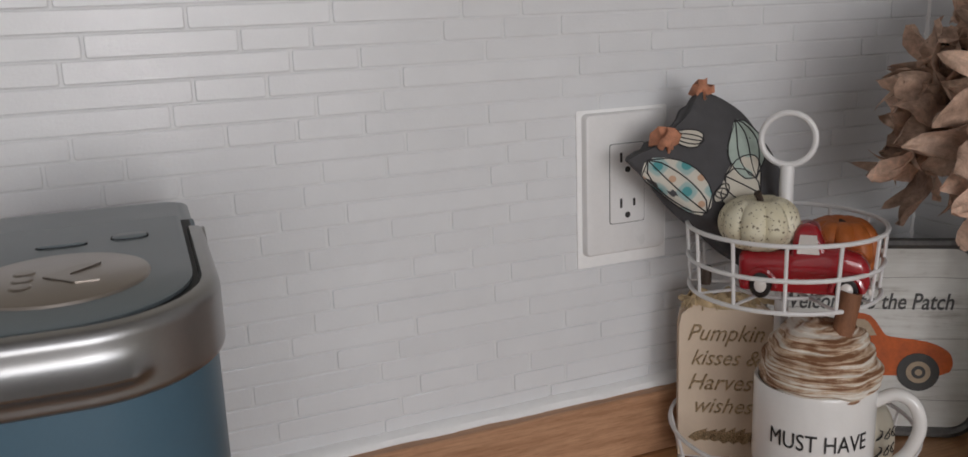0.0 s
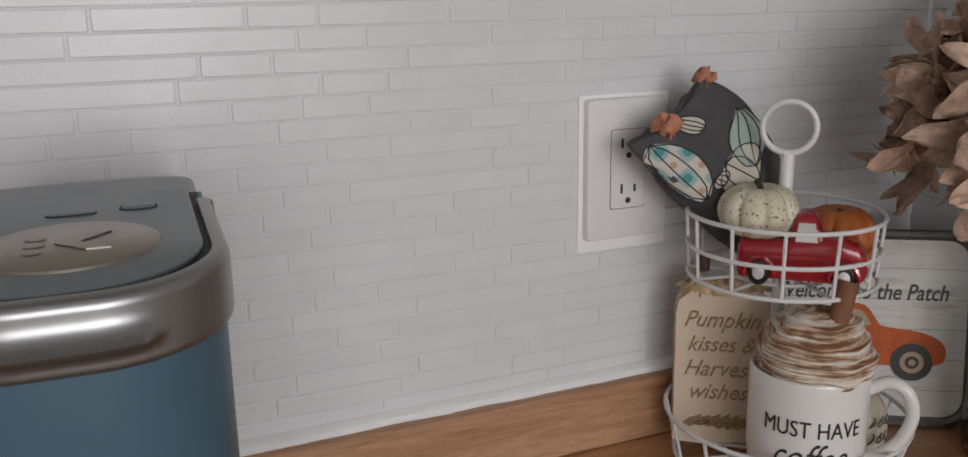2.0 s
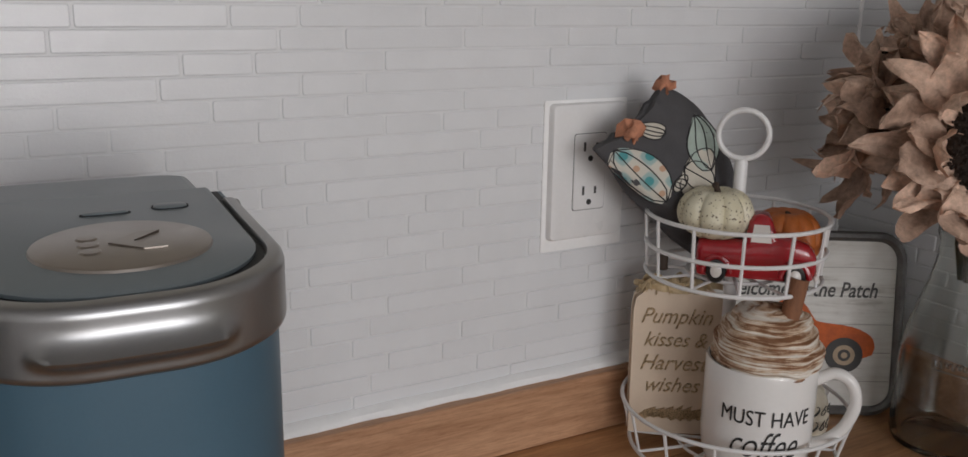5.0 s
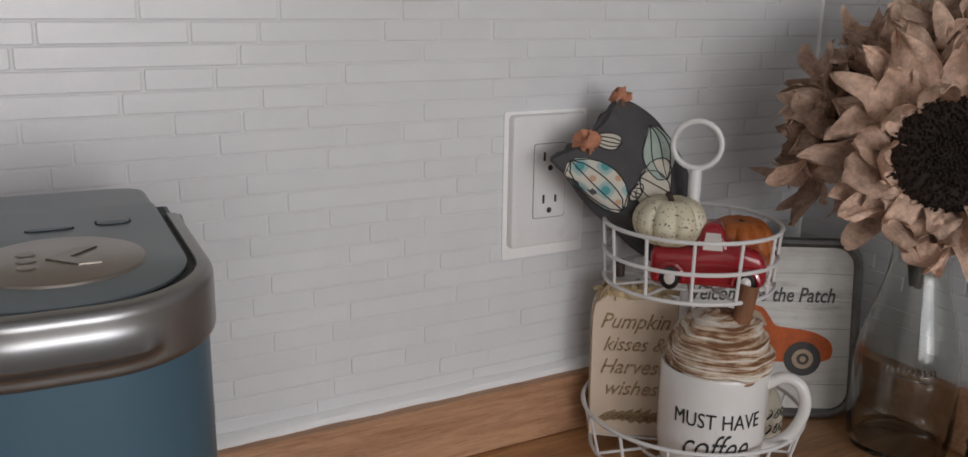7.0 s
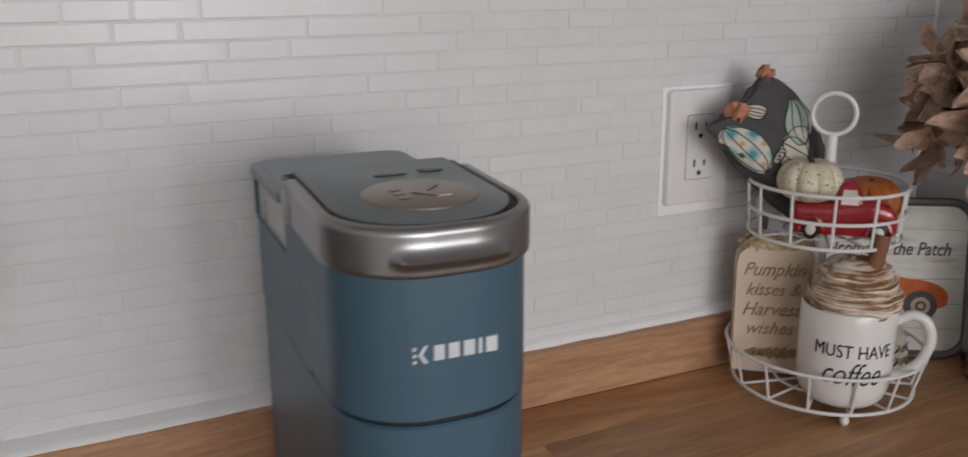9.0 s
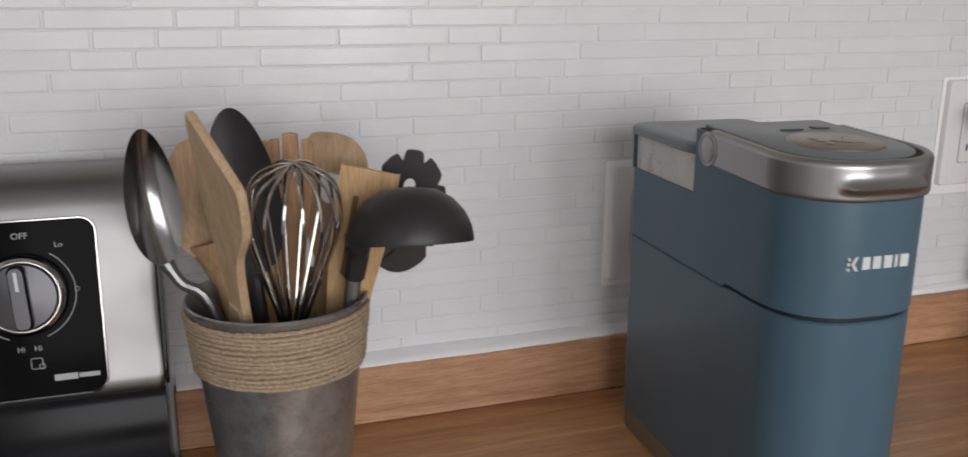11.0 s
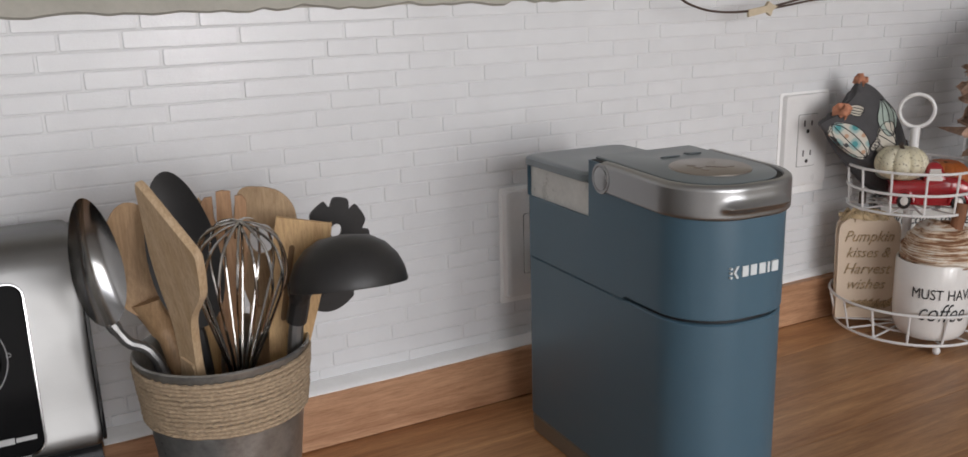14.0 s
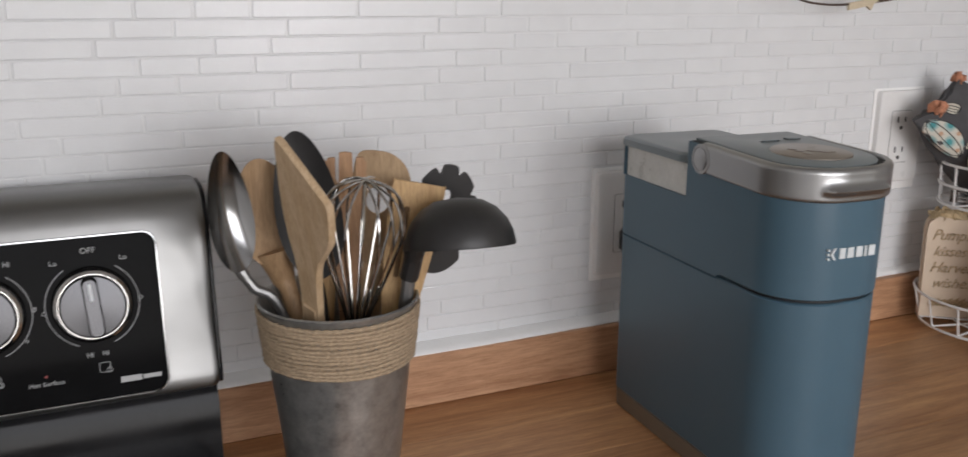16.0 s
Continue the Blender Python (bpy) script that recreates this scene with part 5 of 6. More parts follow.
        for b in (-0.98, -0.5, 0.0, 0.5, 0.98):
            part("printed_line", rib(uc, vc, ru, rv, turn, b), M_PRINTDARK, pt)
    # bunched orange corners at the mouth
    for uc, vc, sz in ((0.03, 0.02, 0.0085), (0.29, 0.02, 0.0115)):
        c = Vector(at(uc, max(vc, 0.0)))
        vs, fs = lathe([(0.0, -1.0), (0.55, -0.75), (0.95, -0.2), (0.85, 0.4), (0.5, 0.85), (0.0, 1.0)], 16)
        vs = [c + Vector(v) * sz * (0.85 + 1.2 * noise.noise(Vector(v) * 2.6 + Vector((uc * 9, 0, 0)))) * 0.9 for v in vs]
        part("bunched_corner", (vs, fs), M_RUSTPRINT, top, "bunched orange printed corner", 80)


towel()


# ---- mug ----
def mug():
    c = near_tray(0.029, -0.0445, 0.0145)
    ang = math.degrees(math.atan2(VR.y, VR.x))
    top = empty("coffee_mug", Matrix.Translation(c) @ pose(0, 0, 0, 0, 0, ang), "white mug lettered MUST HAVE coffee in the lower basket", "mug")
    H, R = 0.0985, 0.0450
    prof = [(0.0, 0.002), (0.030, 0.002), (0.0325, 0.0), (0.036, 0.002), (0.0405, 0.008), (0.0435, 0.018), (R, 0.035), (R, H - 0.002), (R - 0.0008, H), (R - 0.003, H - 0.0005), (R - 0.0035, H - 0.004), (R - 0.0038, 0.03), (0.030, 0.008), (0.0, 0.006)]
    part("cup", lathe(prof, 56), M_MUG, top, "glazed white cup")
    hp = smooth_path([(R - 0.002, 0, H - 0.014), (R + 0.012, 0, H - 0.006), (R + 0.025, 0, H - 0.012), (R + 0.0300, 0, H - 0.030), (R + 0.023, 0, H - 0.052), (R + 0.009, 0, H - 0.066), (R - 0.003, 0, H - 0.070)], 5)
    hp = [(p[0], p[1] - 0.0, p[2]) for p in hp]
    part("handle", moved(tube(hp, [0.0050] * len(hp), 12), pose(0, 0, 0, 0, 0, -4)), M_MUG, top, "white loop handle")
    for text, size, z, width, shear, mat in (("MUST HAVE", 0.0185, 0.0625, 0.0755, 0.0, M_INK), ("coffee", 0.0330, 0.0395, 0.056, 0.42, M_INK)):
        writing("lettering", text, size, mat, top, pose(0, 0, 0, 0, 0, 8) @ pose(0, -R - 0.0006, z, 90, 0, 0), "black lettering", shear, width, 0.0002, R, 0.0 if shear == 0 else -0.0002)
    # whipped topping: a swirled mound with ridges
    rings, n = [], 96
    prof = [(0.0360, -0.004), (0.0390, 0.003), (0.0410, 0.009), (0.0408, 0.015), (0.0392, 0.022), (0.0358, 0.030), (0.0305, 0.038), (0.0235, 0.0445), (0.0145, 0.0490), (0.005, 0.0508)]
    prof = smooth_path(prof, 11)
    for k, (r, z) in enumerate(prof):
        r *= 1.05
        ring = []
        for i in range(n):
            a = 2 * math.pi * i / n
            turn = z * 520 + a * 1.0
            wob = noise.noise(Vector((math.cos(a) * 1.7, math.sin(a) * 1.7, z * 25)))
            w = 0.0011 * math.sin(turn) + 0.0007 * math.sin(z * 1150 - a * 2 + 3 * wob) + 0.0005 * math.sin(z * 2350 + a * 3 + 5 * wob) + 0.0028 * noise.noise(Vector((math.cos(a) * 2, math.sin(a) * 2, z * 60)))
            rr = max(0.0008, r + w * min(1, r / 0.01))
            ring.append((rr * math.cos(a) + 0.0045 * (1 - k / len(prof)), rr * math.sin(a) - 0.0040 * (1 - k / len(prof)), z + H - 0.004 + 0.0012 * math.sin(a * 3 + 1) + 0.0035 * math.sin(a + 2.2) * (1 - k / len(prof))))
        rings.append(ring)
    topping = tagged(part("whipped_topping", loft(rings), M_CREAM, top, "swirled mock whipped cream dusted brown", 80))
    # shade in the gap between topping and rim, put in as a dark disc
    part("gap_shade_disc", lathe([(0.0, H - 0.006), (R - 0.0032, H - 0.006), (R - 0.0032, H - 0.0035), (0.0, H - 0.0035)], 40), M_STEM, top, "dark disc that stands for shade under the topping")
    stick_m = pose(0.0145, -0.012, H + 0.022, -8, 9, 0)
    curl = []
    for i in range(28):
        a = 2 * math.pi * 0.93 * i / 27
        curl.append((0.0078 * math.cos(a), 0.0078 * math.sin(a)))
    for i in range(28):
        a = 2 * math.pi * 0.93 * (27 - i) / 27
        curl.append((0.0056 * math.cos(a), 0.0056 * math.sin(a)))
    part("cinnamon_stick", moved(loft([[(x, yy, z) for x, yy in curl] for z in np.linspace(0.0, 0.050, 6)]), stick_m), M_CINNAMON, top, "curled cinnamon stick")


mug()


# ---- bundle of tag-shaped cards ----
def cards():
    o = near_tray(-0.0420, -0.005, 0.0142)
    ang = -34
    top = empty("tag_cards", Matrix.Translation(o) @ pose(0, 0, 0, -3, 0, ang) @ Matrix.Diagonal((1, 1, 0.945, 1)), "bundle of cream tag-shaped cards with gold glitter script", "card bundle")
    out = [(-0.0385, 0.0), (0.0385, 0.0), (0.0390, 0.122), (0.0370, 0.134), (0.026, 0.1440), (-0.026, 0.1440), (-0.0370, 0.134), (-0.0390, 0.122)]
    for i in range(4):
        part("card", moved(slab(out, 0.0, 0.0032, 0.0006), pose(0.0012 * math.sin(i * 2.1), i * 0.0034, 0.0008 * i, 0, 0.5 * math.sin(i * 1.7), 0)), M_CARD, top, "thick cream card" if i == 0 else "")
    lines = (("Pumpkin", 0.0215, 0.1165, 0.056), ("kisses &", 0.0205, 0.0935, 0.050), ("Harvest", 0.0215, 0.0705, 0.054), ("wishes", 0.0205, 0.0485, 0.043))
    for text, size, z, width in lines:
        writing("glitter_script", text, size, M_GLITTER, top, pose(0, -0.0003, z, 90, 0, 0), "gold glitter script", 0.4, width * 1.12, 0.0006, None, 0.0)
    g = random.Random(7)
    for i in range(7):
        x = -0.024 + 0.008 * i
        leaf = [(x - 0.006, 0.018), (x, 0.0125 + g.uniform(0, 0.004)), (x + 0.008, 0.018), (x + 0.010, 0.026 + g.uniform(0, 0.006)), (x, 0.023)]
        part("glitter_leaf", slab(leaf, -0.0009, 0.0, 0.0002), M_GLITTER, top, "gold glitter leaf" if i == 0 else "")
    # raffia bow crumpled over the top edge
    for i in range(34):
        x0 = g.uniform(-0.041, 0.004)
        pts = smooth_path([(x0, g.uniform(-0.004, 0.010), 0.142 + g.uniform(-0.003, 0.006)), (x0 + g.uniform(0.006, 0.012), g.uniform(-0.007, 0.010), 0.147 + g.uniform(-0.003, 0.008)), (x0 + g.uniform(0.014, 0.022), g.uniform(-0.006, 0.012), 0.145 + g.uniform(-0.003, 0.007)), (x0 + g.uniform(0.024, 0.036), g.uniform(-0.004, 0.012), 0.141 + g.uniform(-0.002, 0.006))], 5)
        w = g.uniform(0.0012, 0.0032)
        geo = loft([[(x, yy - 0.0004, z - w), (x, yy + 0.0004, z - w), (x, yy + 0.0012, z + w), (x, yy + 0.0004, z + w)] for x, yy, z in pts])
        part("raffia", geo, M_RAFFIA, top, "crumpled straw-coloured raffia" if i == 0 else "", 80)


cards()

# cream lettered ornament behind the mug
orn = pumpkin("cream_pumpkin", near_tray(0.064, -0.004, 0.0142), 0.0275, 0.070, 8, M_CREAMGLAZE, "cream ceramic pumpkin with dark script marks in the lower basket", 0.005, 0.001, 0.05)
g = random.Random(3)
for z0 in (0.034, 0.048):
    bars = []
    for i in range(3):
        a = -1.80 + 0.27 * i
        rr = 0.0276
        pts = [(rr * math.cos(a + 0.10 * math.sin(t * 1.6 + i)), rr * math.sin(a + 0.10 * math.sin(t * 1.6 + i)), z0 + 0.0042 * math.cos(t)) for t in np.linspace(0, 5, 9)]
        bars.append(tube(pts, 0.00045, 5))
    part("script_marks", join(*bars), M_INK, orn, "unreadable dark script marks")


# ---- leaning sign ----
def sign():
    top = empty("welcome_sign", pose(0.2545, -0.0785, 0.0012, -9, 0, -32), "white-board print sign with orange pickup in a dark metal frame", "sign")
    W2, H = 0.0975, 0.1800
    part("panel", slab(rounded(-W2 + 0.004, W2 - 0.004, 0.004, H - 0.004, 0.022, 6), -0.0015, 0.0035, 0.0003), M_SIGNBOARD, top, "whitewashed board print")
    part("frame", tube([(x, -0.0005, z) for x, z in rounded(-W2 + 0.003, W2 - 0.003, 0.004, H - 0.003, 0.024, 7)], 0.0052, 8, True), M_SIGNFRAME, top, "dark galvanised rounded frame")
    n = 6
    for i in range(1, n):
        z = 0.006 + (H - 0.012) * i / n
        part("board_line", tube([(x, -0.0015 - 0.0001 * math.sin(x * 90), z + 0.0006 * math.sin(x * 60 + i)) for x in np.linspace(-W2 + 0.009, W2 - 0.009, 14)], 0.00035, 4), M_SIGNLINE, top)
    writing("lettering", "Welcome to the Patch", 0.021, M_SIGNINK, top, pose(-0.002, -0.0018, 0.1235, 90, 0, 0), "dark brush lettering", 0.25, 0.150, 0.0002, None, 0.0003)

    def flat(name, pts, y, mat, label=""):
        grown = [(0.0435 + (u - 0.0335) * 1.12, 0.0595 + (v - 0.0595) * 1.06) for u, v in pts]
        return part(name, slab(grown, y, y + 0.0006, 0.0001), mat, top, label)
    body = smooth_path([(-0.060, 0.060), (-0.060, 0.078), (-0.030, 0.081), (-0.029, 0.102), (-0.020, 0.110), (-0.004, 0.108), (0.006, 0.094), (0.012, 0.090), (0.040, 0.086), (0.056, 0.078), (0.060, 0.068), (0.058, 0.060)], 3) + [(0.048, 0.056), (-0.05, 0.056)]
    flat("truck_print", body, -0.0022, M_SIGNORANGE, "printed orange pickup")
    flat("window_print", smooth_path([(-0.024, 0.089), (-0.023, 0.102), (-0.014, 0.105), (-0.006, 0.103), (0.001, 0.091)], 3), -0.0026, M_SIGNTAN, "printed window")
    for px, pz, r in ((-0.052, 0.084, 0.009), (-0.040, 0.086, 0.008), (-0.046, 0.094, 0.007)):
        flat("pumpkin_print", [(px + r * math.cos(t), pz + r * 0.8 * math.sin(t)) for t in np.linspace(0, 6.28, 17)[:-1]], -0.0024, M_SIGNORANGE)
    for wx in (0.0335, -0.040):
        for r, mat, yy in ((0.0165, M_SIGNINK, -0.0028), (0.0095, M_SIGNTAN, -0.0033), (0.0055, M_SIGNINK, -0.0037), (0.0028, M_SIGNTAN, -0.0041)):
            flat("wheel_print", [(wx + r * math.cos(t), 0.0595 + r * math.sin(t)) for t in np.linspace(0, 6.28, 25)[:-1]], yy, mat)


sign()


# ---- flowers in a glass bottle ----
JX, JY = 0.330, -0.186


def bottle():
    top = empty("glass_vase", pose(JX, JY, 0.0), "clear pressed glass bottle holding faded sunflowers", "vase")
    prof = [(0.0, 0.004), (0.030, 0.003), (0.038, 0.0), (0.044, 0.002), (0.0465, 0.008), (0.047, 0.020), (0.0468, 0.075), (0.0455, 0.092), (0.042, 0.112), (0.036, 0.135), (0.030, 0.155), (0.0262, 0.175), (0.0252, 0.192), (0.0265, 0.197), (0.0278, 0.200), (0.0278, 0.209), (0.0265, 0.2115), (0.0248, 0.2105)]
    inner = [(0.0242, 0.200), (0.0242, 0.180), (0.0286, 0.155), (0.0346, 0.135), (0.0406, 0.112), (0.0441, 0.092), (0.0454, 0.075), (0.0456, 0.022), (0.0415, 0.0075), (0.0, 0.0062)]
    part("bottle", lathe(prof + inner, 64), M_GLASS, top, "clear glass with a narrow neck")
    # embossed plain strokes where a maker's word stands
    stroke = []
    vdir = math.degrees(math.atan2(-VD.y, -VD.x))
    for i in range(5):
        a0 = radians(vdir) + 0.36 - 0.2 * i
        pts = [((0.0462 - 0.0005) * math.cos(a0 - 0.16 * t), (0.0462 - 0.0005) * math.sin(a0 - 0.16 * t), 0.088 + 0.006 * abs(math.sin(t * 6.28))) for t in np.linspace(0, 1, 12)]
        stroke.append(tube(pts, 0.0010, 6))
    pts = [(0.0464 * math.cos(radians(vdir) + 0.36 - 0.9 * t), 0.0464 * math.sin(radians(vdir) + 0.36 - 0.9 * t), 0.0815 + 0.005 * t) for t in np.linspace(0, 1, 16)]
    stroke.append(tube(pts, 0.0009, 6))
    part("embossing", join(*stroke), M_GLASS, top, "raised wavy embossing")


bottle()


def petal_geo(g, L, w, curl, cup, twist):
    """A pointed petal along +x from the origin, its face towards +z."""
    rows, cols = 11, 9
    vs, fs = [], []
    for k in range(rows):
        t = k / (rows - 1)
        width = w * (math.sin(math.pi * min(1, t * 0.88 + 0.13)) ** 0.78) * (1 + 0.14 * math.sin(t * 11 + w * 900)) + 0.001
        ang = curl * t * t
        x, z = L * t * math.cos(ang * 0.6), L * t * math.sin(ang * 0.6)
        for c in range(cols):
            s = -1 + 2 * c / (cols - 1)
            yy = s * width
            zz = z + cup * (s * s) * width + (0.0038 * abs(s) + 0.001) * math.sin(t * 11 + s * 3 + w * 3000) + 0.0012 * math.cos(s * 9 + t * 3 + w * 2000) - 0.0014 * (1 - abs(s)) * math.sin(math.pi * t)
            vs.append(Vector((x, yy * math.cos(twist * t) - 0.25 * yy * math.sin(twist * t), zz + yy * math.sin(twist * t))))
    for k in range(rows - 1):
        for c in range(cols - 1):
            a = k * cols + c
            fs.append((a, a + 1, a + cols + 1, a + cols))
    m = len(vs)
    vs2 = vs + [v - Vector((0, 0, 0.0005)) for v in vs]
    fs2 = fs + [tuple(i + m for i in reversed(f)) for f in fs]
    rim = [c for c in range(cols)] + [k * cols + cols - 1 for k in range(1, rows)] + [(rows - 1) * cols + c for c in range(cols - 2, -1, -1)] + [k * cols for k in range(rows - 2, 0, -1)]
    for i in range(len(rim)):
        a, b = rim[i], rim[(i + 1) % len(rim)]
        fs2.append((a, a + m, b + m, b))
    return [tuple(v) for v in vs2], fs2


def sunflower(at, facing, disc_r, petal_l, petal_w, seed, label, rows, droop, stem_to, with_disc=True):
    g = random.Random(seed)
    q = Vector(facing).to_track_quat("Z", "Y").to_matrix().to_4x4()
    top = empty("sunflower", Matrix.Translation(at) @ q, label, "artificial flower", "flowers in the bottle")
    if with_disc:
        part("disc", lathe([(disc_r * 1.02, -0.006), (disc_r, 0.001), (disc_r * 0.86, 0.007), (disc_r * 0.6, 0.0085), (disc_r * 0.35, 0.005), (0.0, 0.002)], 40), M_SEEDDISC, top, "dark brown seed disc", 70)
        seeds = []
        for i in range(640):
            rr = disc_r * math.sqrt((i + 0.5) / 640)
            a = i * 2.39996 + g.uniform(-0.12, 0.12)
            h = 0.002 + 0.0085 * math.sin(min(1, rr / disc_r * 1.15) * math.pi * 0.78)
            s = 0.0016 * g.uniform(0.7, 1.3)
            c = Vector((rr * math.cos(a), rr * math.sin(a), h - 0.001))
            k = 5
            seeds.append(([c + Vector((s * math.cos(2 * math.pi * j / k + i), s * math.sin(2 * math.pi * j / k + i), 0)) for j in range(k)] + [c + Vector((g.uniform(-0.0006, 0.0006), g.uniform(-0.0006, 0.0006), 0.0032 * g.uniform(0.6, 1.3)))], [(j, (j + 1) % k, k) for j in range(k)]))
        tagged(part("seed_bristle", join(*seeds), M_SEEDDISC, top, "bristly seeds", 30), kind="stuff")
    for layer, (n, lift, k) in enumerate(rows):
        for i in range(n):
            a = 360 * i / n + g.uniform(-9, 9) + layer * 360 / n * 0.5
            L = petal_l * k * g.uniform(0.82, 1.15)
            geo = petal_geo(g, L, petal_w * g.uniform(0.8, 1.2), g.uniform(-0.9, 1.3) + droop, g.uniform(-0.2, 0.6), g.uniform(-0.6, 0.6))
            m = pose(0, 0, -0.003 - 0.003 * layer, 0, 0, a) @ pose(disc_r * 0.86, 0, 0, 0, -(lift + g.uniform(-22, 22)), 0) @ pose(0, 0, 0, g.uniform(-25, 25), 0, 0)
            part("petal", moved(geo, m), M_PETAL, top, "faded tan-pink petal" if i + layer == 0 else "", 80)
    for i in range(9):
        geo = petal_geo(g, petal_l * 0.5, petal_w * 0.9, -0.3, 0.2, 0.2)
        part("sepal", moved(geo, pose(0, 0, -0.010, 0, 0, 40 * i) @ pose(disc_r * 0.4, 0, 0, 0, 12, 0)), M_LEAF, top, "dull green leaf" if i == 0 else "", 80)
    inv = top.matrix_basis.inverted()
    a, b, c = Vector(at) - Vector(facing).normalized() * 0.012, Vector((JX + stem_to[0], JY + stem_to[1], 0.212)), Vector((JX + stem_to[0] * 0.3, JY + stem_to[1] * 0.3, 0.158))
    mid = (a + b) / 2 + Vector((0, 0, 0.012)) - Vector(facing).normalized() * 0.015
    part("stem", tube([inv @ Vector(p) for p in smooth_path([a, mid, b, (b + c) / 2, c], 6)], 0.0032, 8), M_FSTEM, top, "brown-green stem")
    return top


sunflower((0.252, -0.252, 0.296), (-0.72, -0.66, 0.12), 0.045, 0.068, 0.0145, 5, "large faded tan sunflower with a dark seed disc", ((17, 36, 0.72), (19, 12, 1.0), (17, -12, 1.05)), 0.0, (-0.012, -0.010))
sunflower((0.262, -0.118, 0.296), (-0.74, 0.60, 0.05), 0.022, 0.066, 0.0155, 8, "smaller drooping tan-pink sunflower in the glass bottle", ((13, 50, 0.75), (16, 18, 1.0), (13, -12, 1.05)), -0.2, (-0.006, 0.012))
sunflower((0.312, -0.168, 0.372), (-0.35, 0.05, 0.85), 0.024, 0.066, 0.0155, 13, "upright tan-pink sunflower at the back of the glass bottle", ((13, 50, 0.75), (16, 18, 1.0), (13, -12, 1.05)), 0.0, (0.004, 0.008))
for i, (p, d) in enumerate((((0.292, -0.150, 0.292), (-0.8, 0.1, 0.3)), ((0.285, -0.172, 0.262), (-0.7, -0.5, -0.3)), ((0.296, -0.140, 0.335), (-0.6, 0.3, 0.6)))):
    g = random.Random(40 + i)
    lf = empty("leaf_sprig", Matrix.Translation(p) @ Vector(d).to_track_quat("X", "Z").to_matrix().to_4x4(), "dull green artificial leaf among the sunflowers", "leaf", "leaves in the bottle")
    part("leaf", petal_geo(g, 0.055, 0.016, -0.4, 0.3, 0.3), M_LEAF, lf, "", 80)
    e = lf.matrix_basis.inverted()
    part("stalk", tube([e @ Vector(p), e @ Vector(((p[0] + JX) / 2 + 0.004, (p[1] + JY) / 2, 0.24)), e @ Vector((JX, JY, 0.20)), e @ Vector((JX + 0.004, JY + 0.006, 0.165))], 0.0018, 6), M_FSTEM, lf)

# low glass jar by the bottle
gj = empty("glass_jar", pose(0.294, -0.322, 0.0), "small empty clear glass jar on the countertop", "jar")
part("jar", lathe([(0.0, 0.003), (0.028, 0.002), (0.036, 0.0), (0.040, 0.004), (0.0412, 0.014), (0.0412, 0.052), (0.0400, 0.058), (0.0418, 0.062), (0.0405, 0.066), (0.0340, 0.084), (0.0300, 0.096), (0.0300, 0.104), (0.0314, 0.106), (0.0304, 0.1078), (0.0286, 0.106), (0.0286, 0.096), (0.0326, 0.083), (0.0390, 0.065), (0.0392, 0.052), (0.0394, 0.014), (0.034, 0.007), (0.0, 0.006)], 48), M_GLASS, gj)


# ---- tiles ----
UNIT, COURSE, FOOT = 0.050, 0.0164, 0.0618
# where each course of the mosaic begins against the unit, in turn from the bottom course up
SHIFT = (0.0185, 0.0340, 0.0)


def tile_mesh(L):
    """One glazed tile: length along x, front towards -y, with eased edges and rounded corners."""
    h = COURSE - 0.0012
    rings = [[(x, yy, z) for x, z in rounded(i, L - i, i, h - i, 0.0019 - i, 2)] for i, yy in ((0.0, 0.0030), (0.0, 0.0007), (0.0003, 0.0002), (0.0009, 0.0))]
    return loft(rings, True, False, True)


def course_joints(g, first, last, known):
    """Joint numbers of one course: the known ones, and tiles of one to three units where none is known."""
    marks = [first] + [q for q in known if first < q < last] + [last]
    out = [first]
    for q in marks[1:]:
        while q - out[-1] > 3 or (q == last and q - out[-1] > 2):
            out.append(out[-1] + g.choice([k for k in (1, 2, 2, 3) if out[-1] + k < q]))
        if q > out[-1]:
            out.append(q)
    return out


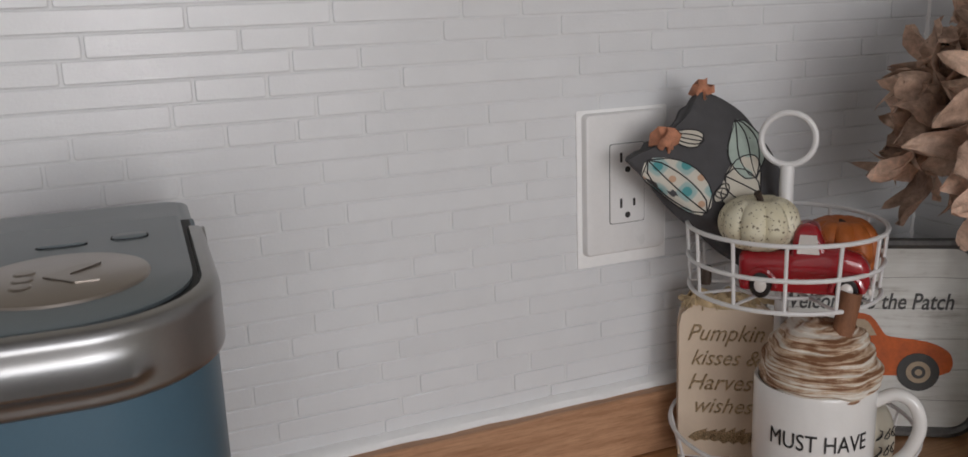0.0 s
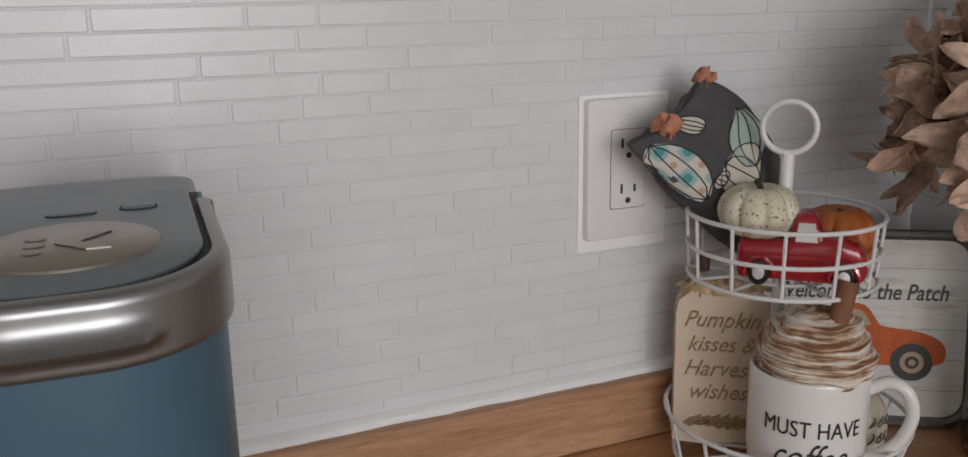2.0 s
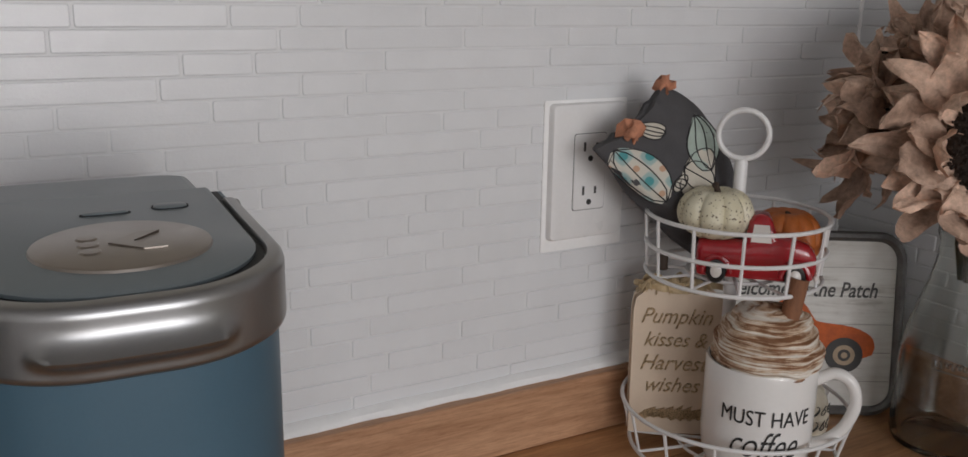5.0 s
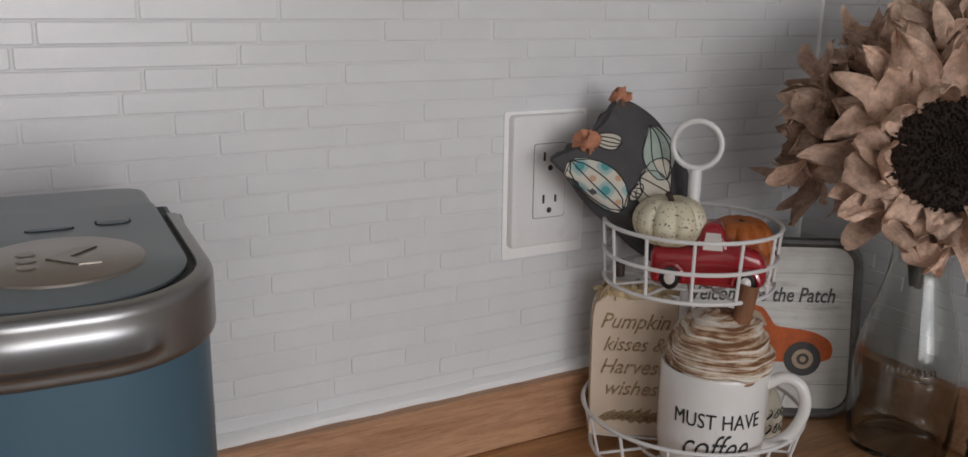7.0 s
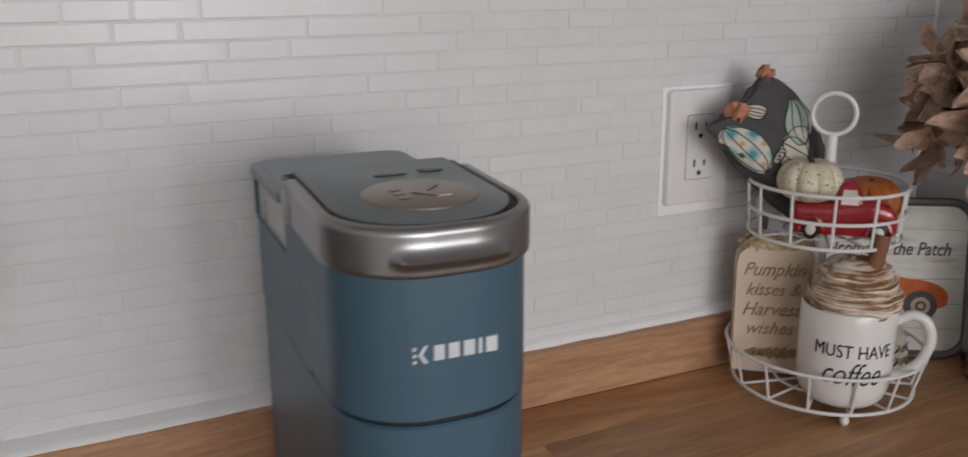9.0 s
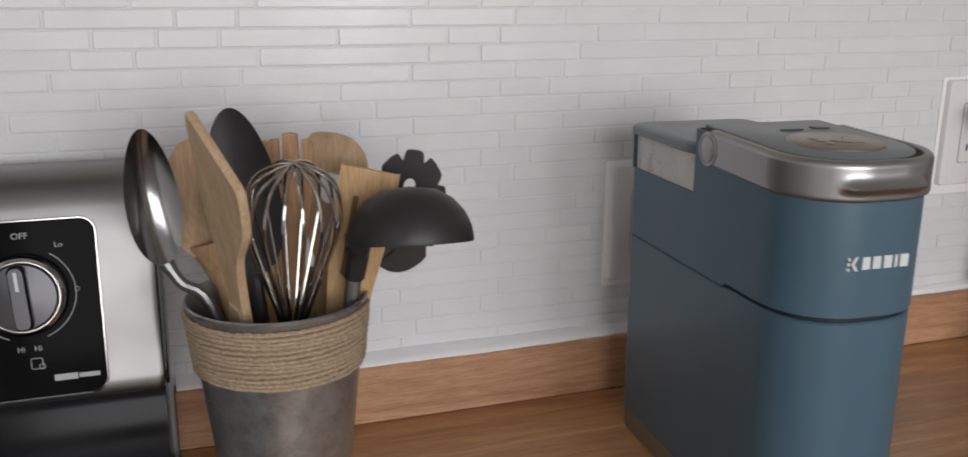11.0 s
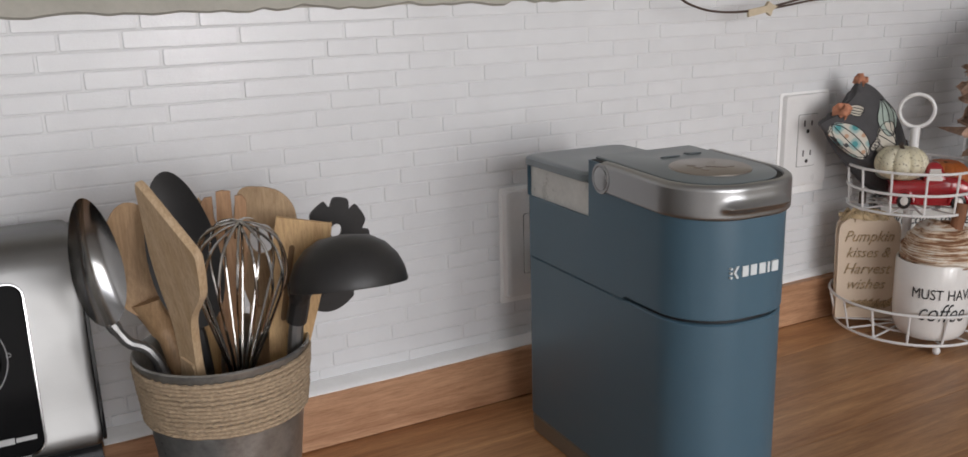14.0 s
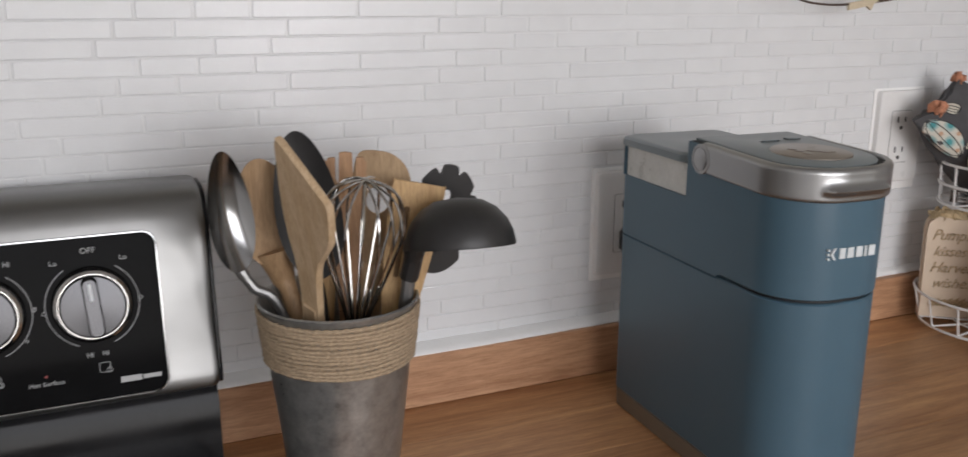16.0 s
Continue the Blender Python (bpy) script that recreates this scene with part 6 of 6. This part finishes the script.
def lay_tiles(parent, frame_of, x0, x1, z_top, seed, known, keep, limit, name):
    """Courses of cut mosaic between x0 and x1; frame_of turns (along, z) into a pose."""
    g = random.Random(seed)
    cache, joined, made = {}, [], 0
    row, z = 0, FOOT
    while z < z_top - 0.006:
        off = SHIFT[row % 3]
        js = course_joints(g, math.floor((x0 - off) / UNIT), math.ceil((x1 - off) / UNIT), known.get(row, ()))
        for n0, n1 in zip(js, js[1:]):
            a, c = max(off + n0 * UNIT, x0), min(off + n1 * UNIT, x1)
            if c - a < 0.008:
                continue
            w = round(c - a - 0.0021, 4)
            m = frame_of(a + 0.001, z + 0.0006) @ pose(0, g.choice((-0.0002, 0.0, 0.0002)), 0, g.uniform(-0.22, 0.22), g.uniform(-0.12, 0.12), g.uniform(-0.12, 0.12))
            if keep(a, z) and made < limit:
                if w not in cache:
                    cache[w] = mesh_of("tile", tile_mesh(w), M_TILE, 12)
                ob = new("tile", cache[w])
                ob.parent = parent
                ob.matrix_local = m
                made += 1
            else:
                joined.append(moved(tile_mesh(w), m))
        z += COURSE
        row += 1
    if joined:
        tagged(part(name, join(*joined), M_TILE, parent, "glazed white backsplash tiles", 12), kind="stuff")


BACK_JOINTS = {}


def course(row, *joints):
    BACK_JOINTS[row] = joints


course(1, -13, -10, -4, -2, -1)
course(2, -5, -3, -2, -1)
course(3, -11, -6, -4, -2, 0)
course(4, -11, -5, -4, -1)
course(5, -5, -3)
course(6, -10, -6, -5, -4, -2)
course(7, -5, -3, -2, -1)
course(8, -5, -3, -2)
course(9, -11, -5, -3, -2)
course(10, -12, -11, -6, -5, -4, -3)
course(11, -11, -10, -5, -4, -1)
course(12, -20, -19, -13, -11, -5, -2, -1)
course(13, -20, -19, -14, -13, -11, -10, -8, -7, -5, -4, -2, -1)
course(14, -19, -17, -14, -13, -11, -9, -8, -7, -5, -3, -2, -1)
course(15, -20, -18, -16, -14, -12, -11, -10, -8, -6, -5, -4, -2, 0)
course(16, -19, -17, -16, -13, -11, -10, -7, -5, -4, -1)
course(17, -18, -17, -15, -12, -11, -9, -6, -5, -3, 0)
course(18, -20, -18, -17, -16, -14, -12, -11, -9, -8, -5, -4, -2, 0, 1)
course(19, -19, -17, -16, -13, -11, -10, -6, -5, -3, -2, -1)
course(20, -18, -17, -15, -12, -11, -10)
course(21, -20, -18, -17, -16, -14, -12, -11)
wb = bpy.data.objects["wall_back"]
wr = bpy.data.objects["wall_right"]
lay_tiles(wb, lambda a, z: pose(a, 0, z), -1.7, CORNER - 0.001, TILE_TOP, 11, BACK_JOINTS, lambda a, z: -0.80 < a < 0.2 and z > 0.16, 300, "tile_field")
lay_tiles(wr, lambda a, z: pose(CORNER, -a, z, 0, 0, -90), 0.0, 0.745, 0.60, 21, {}, lambda a, z: 0.05 < a < 0.4, 120, "tile_field")
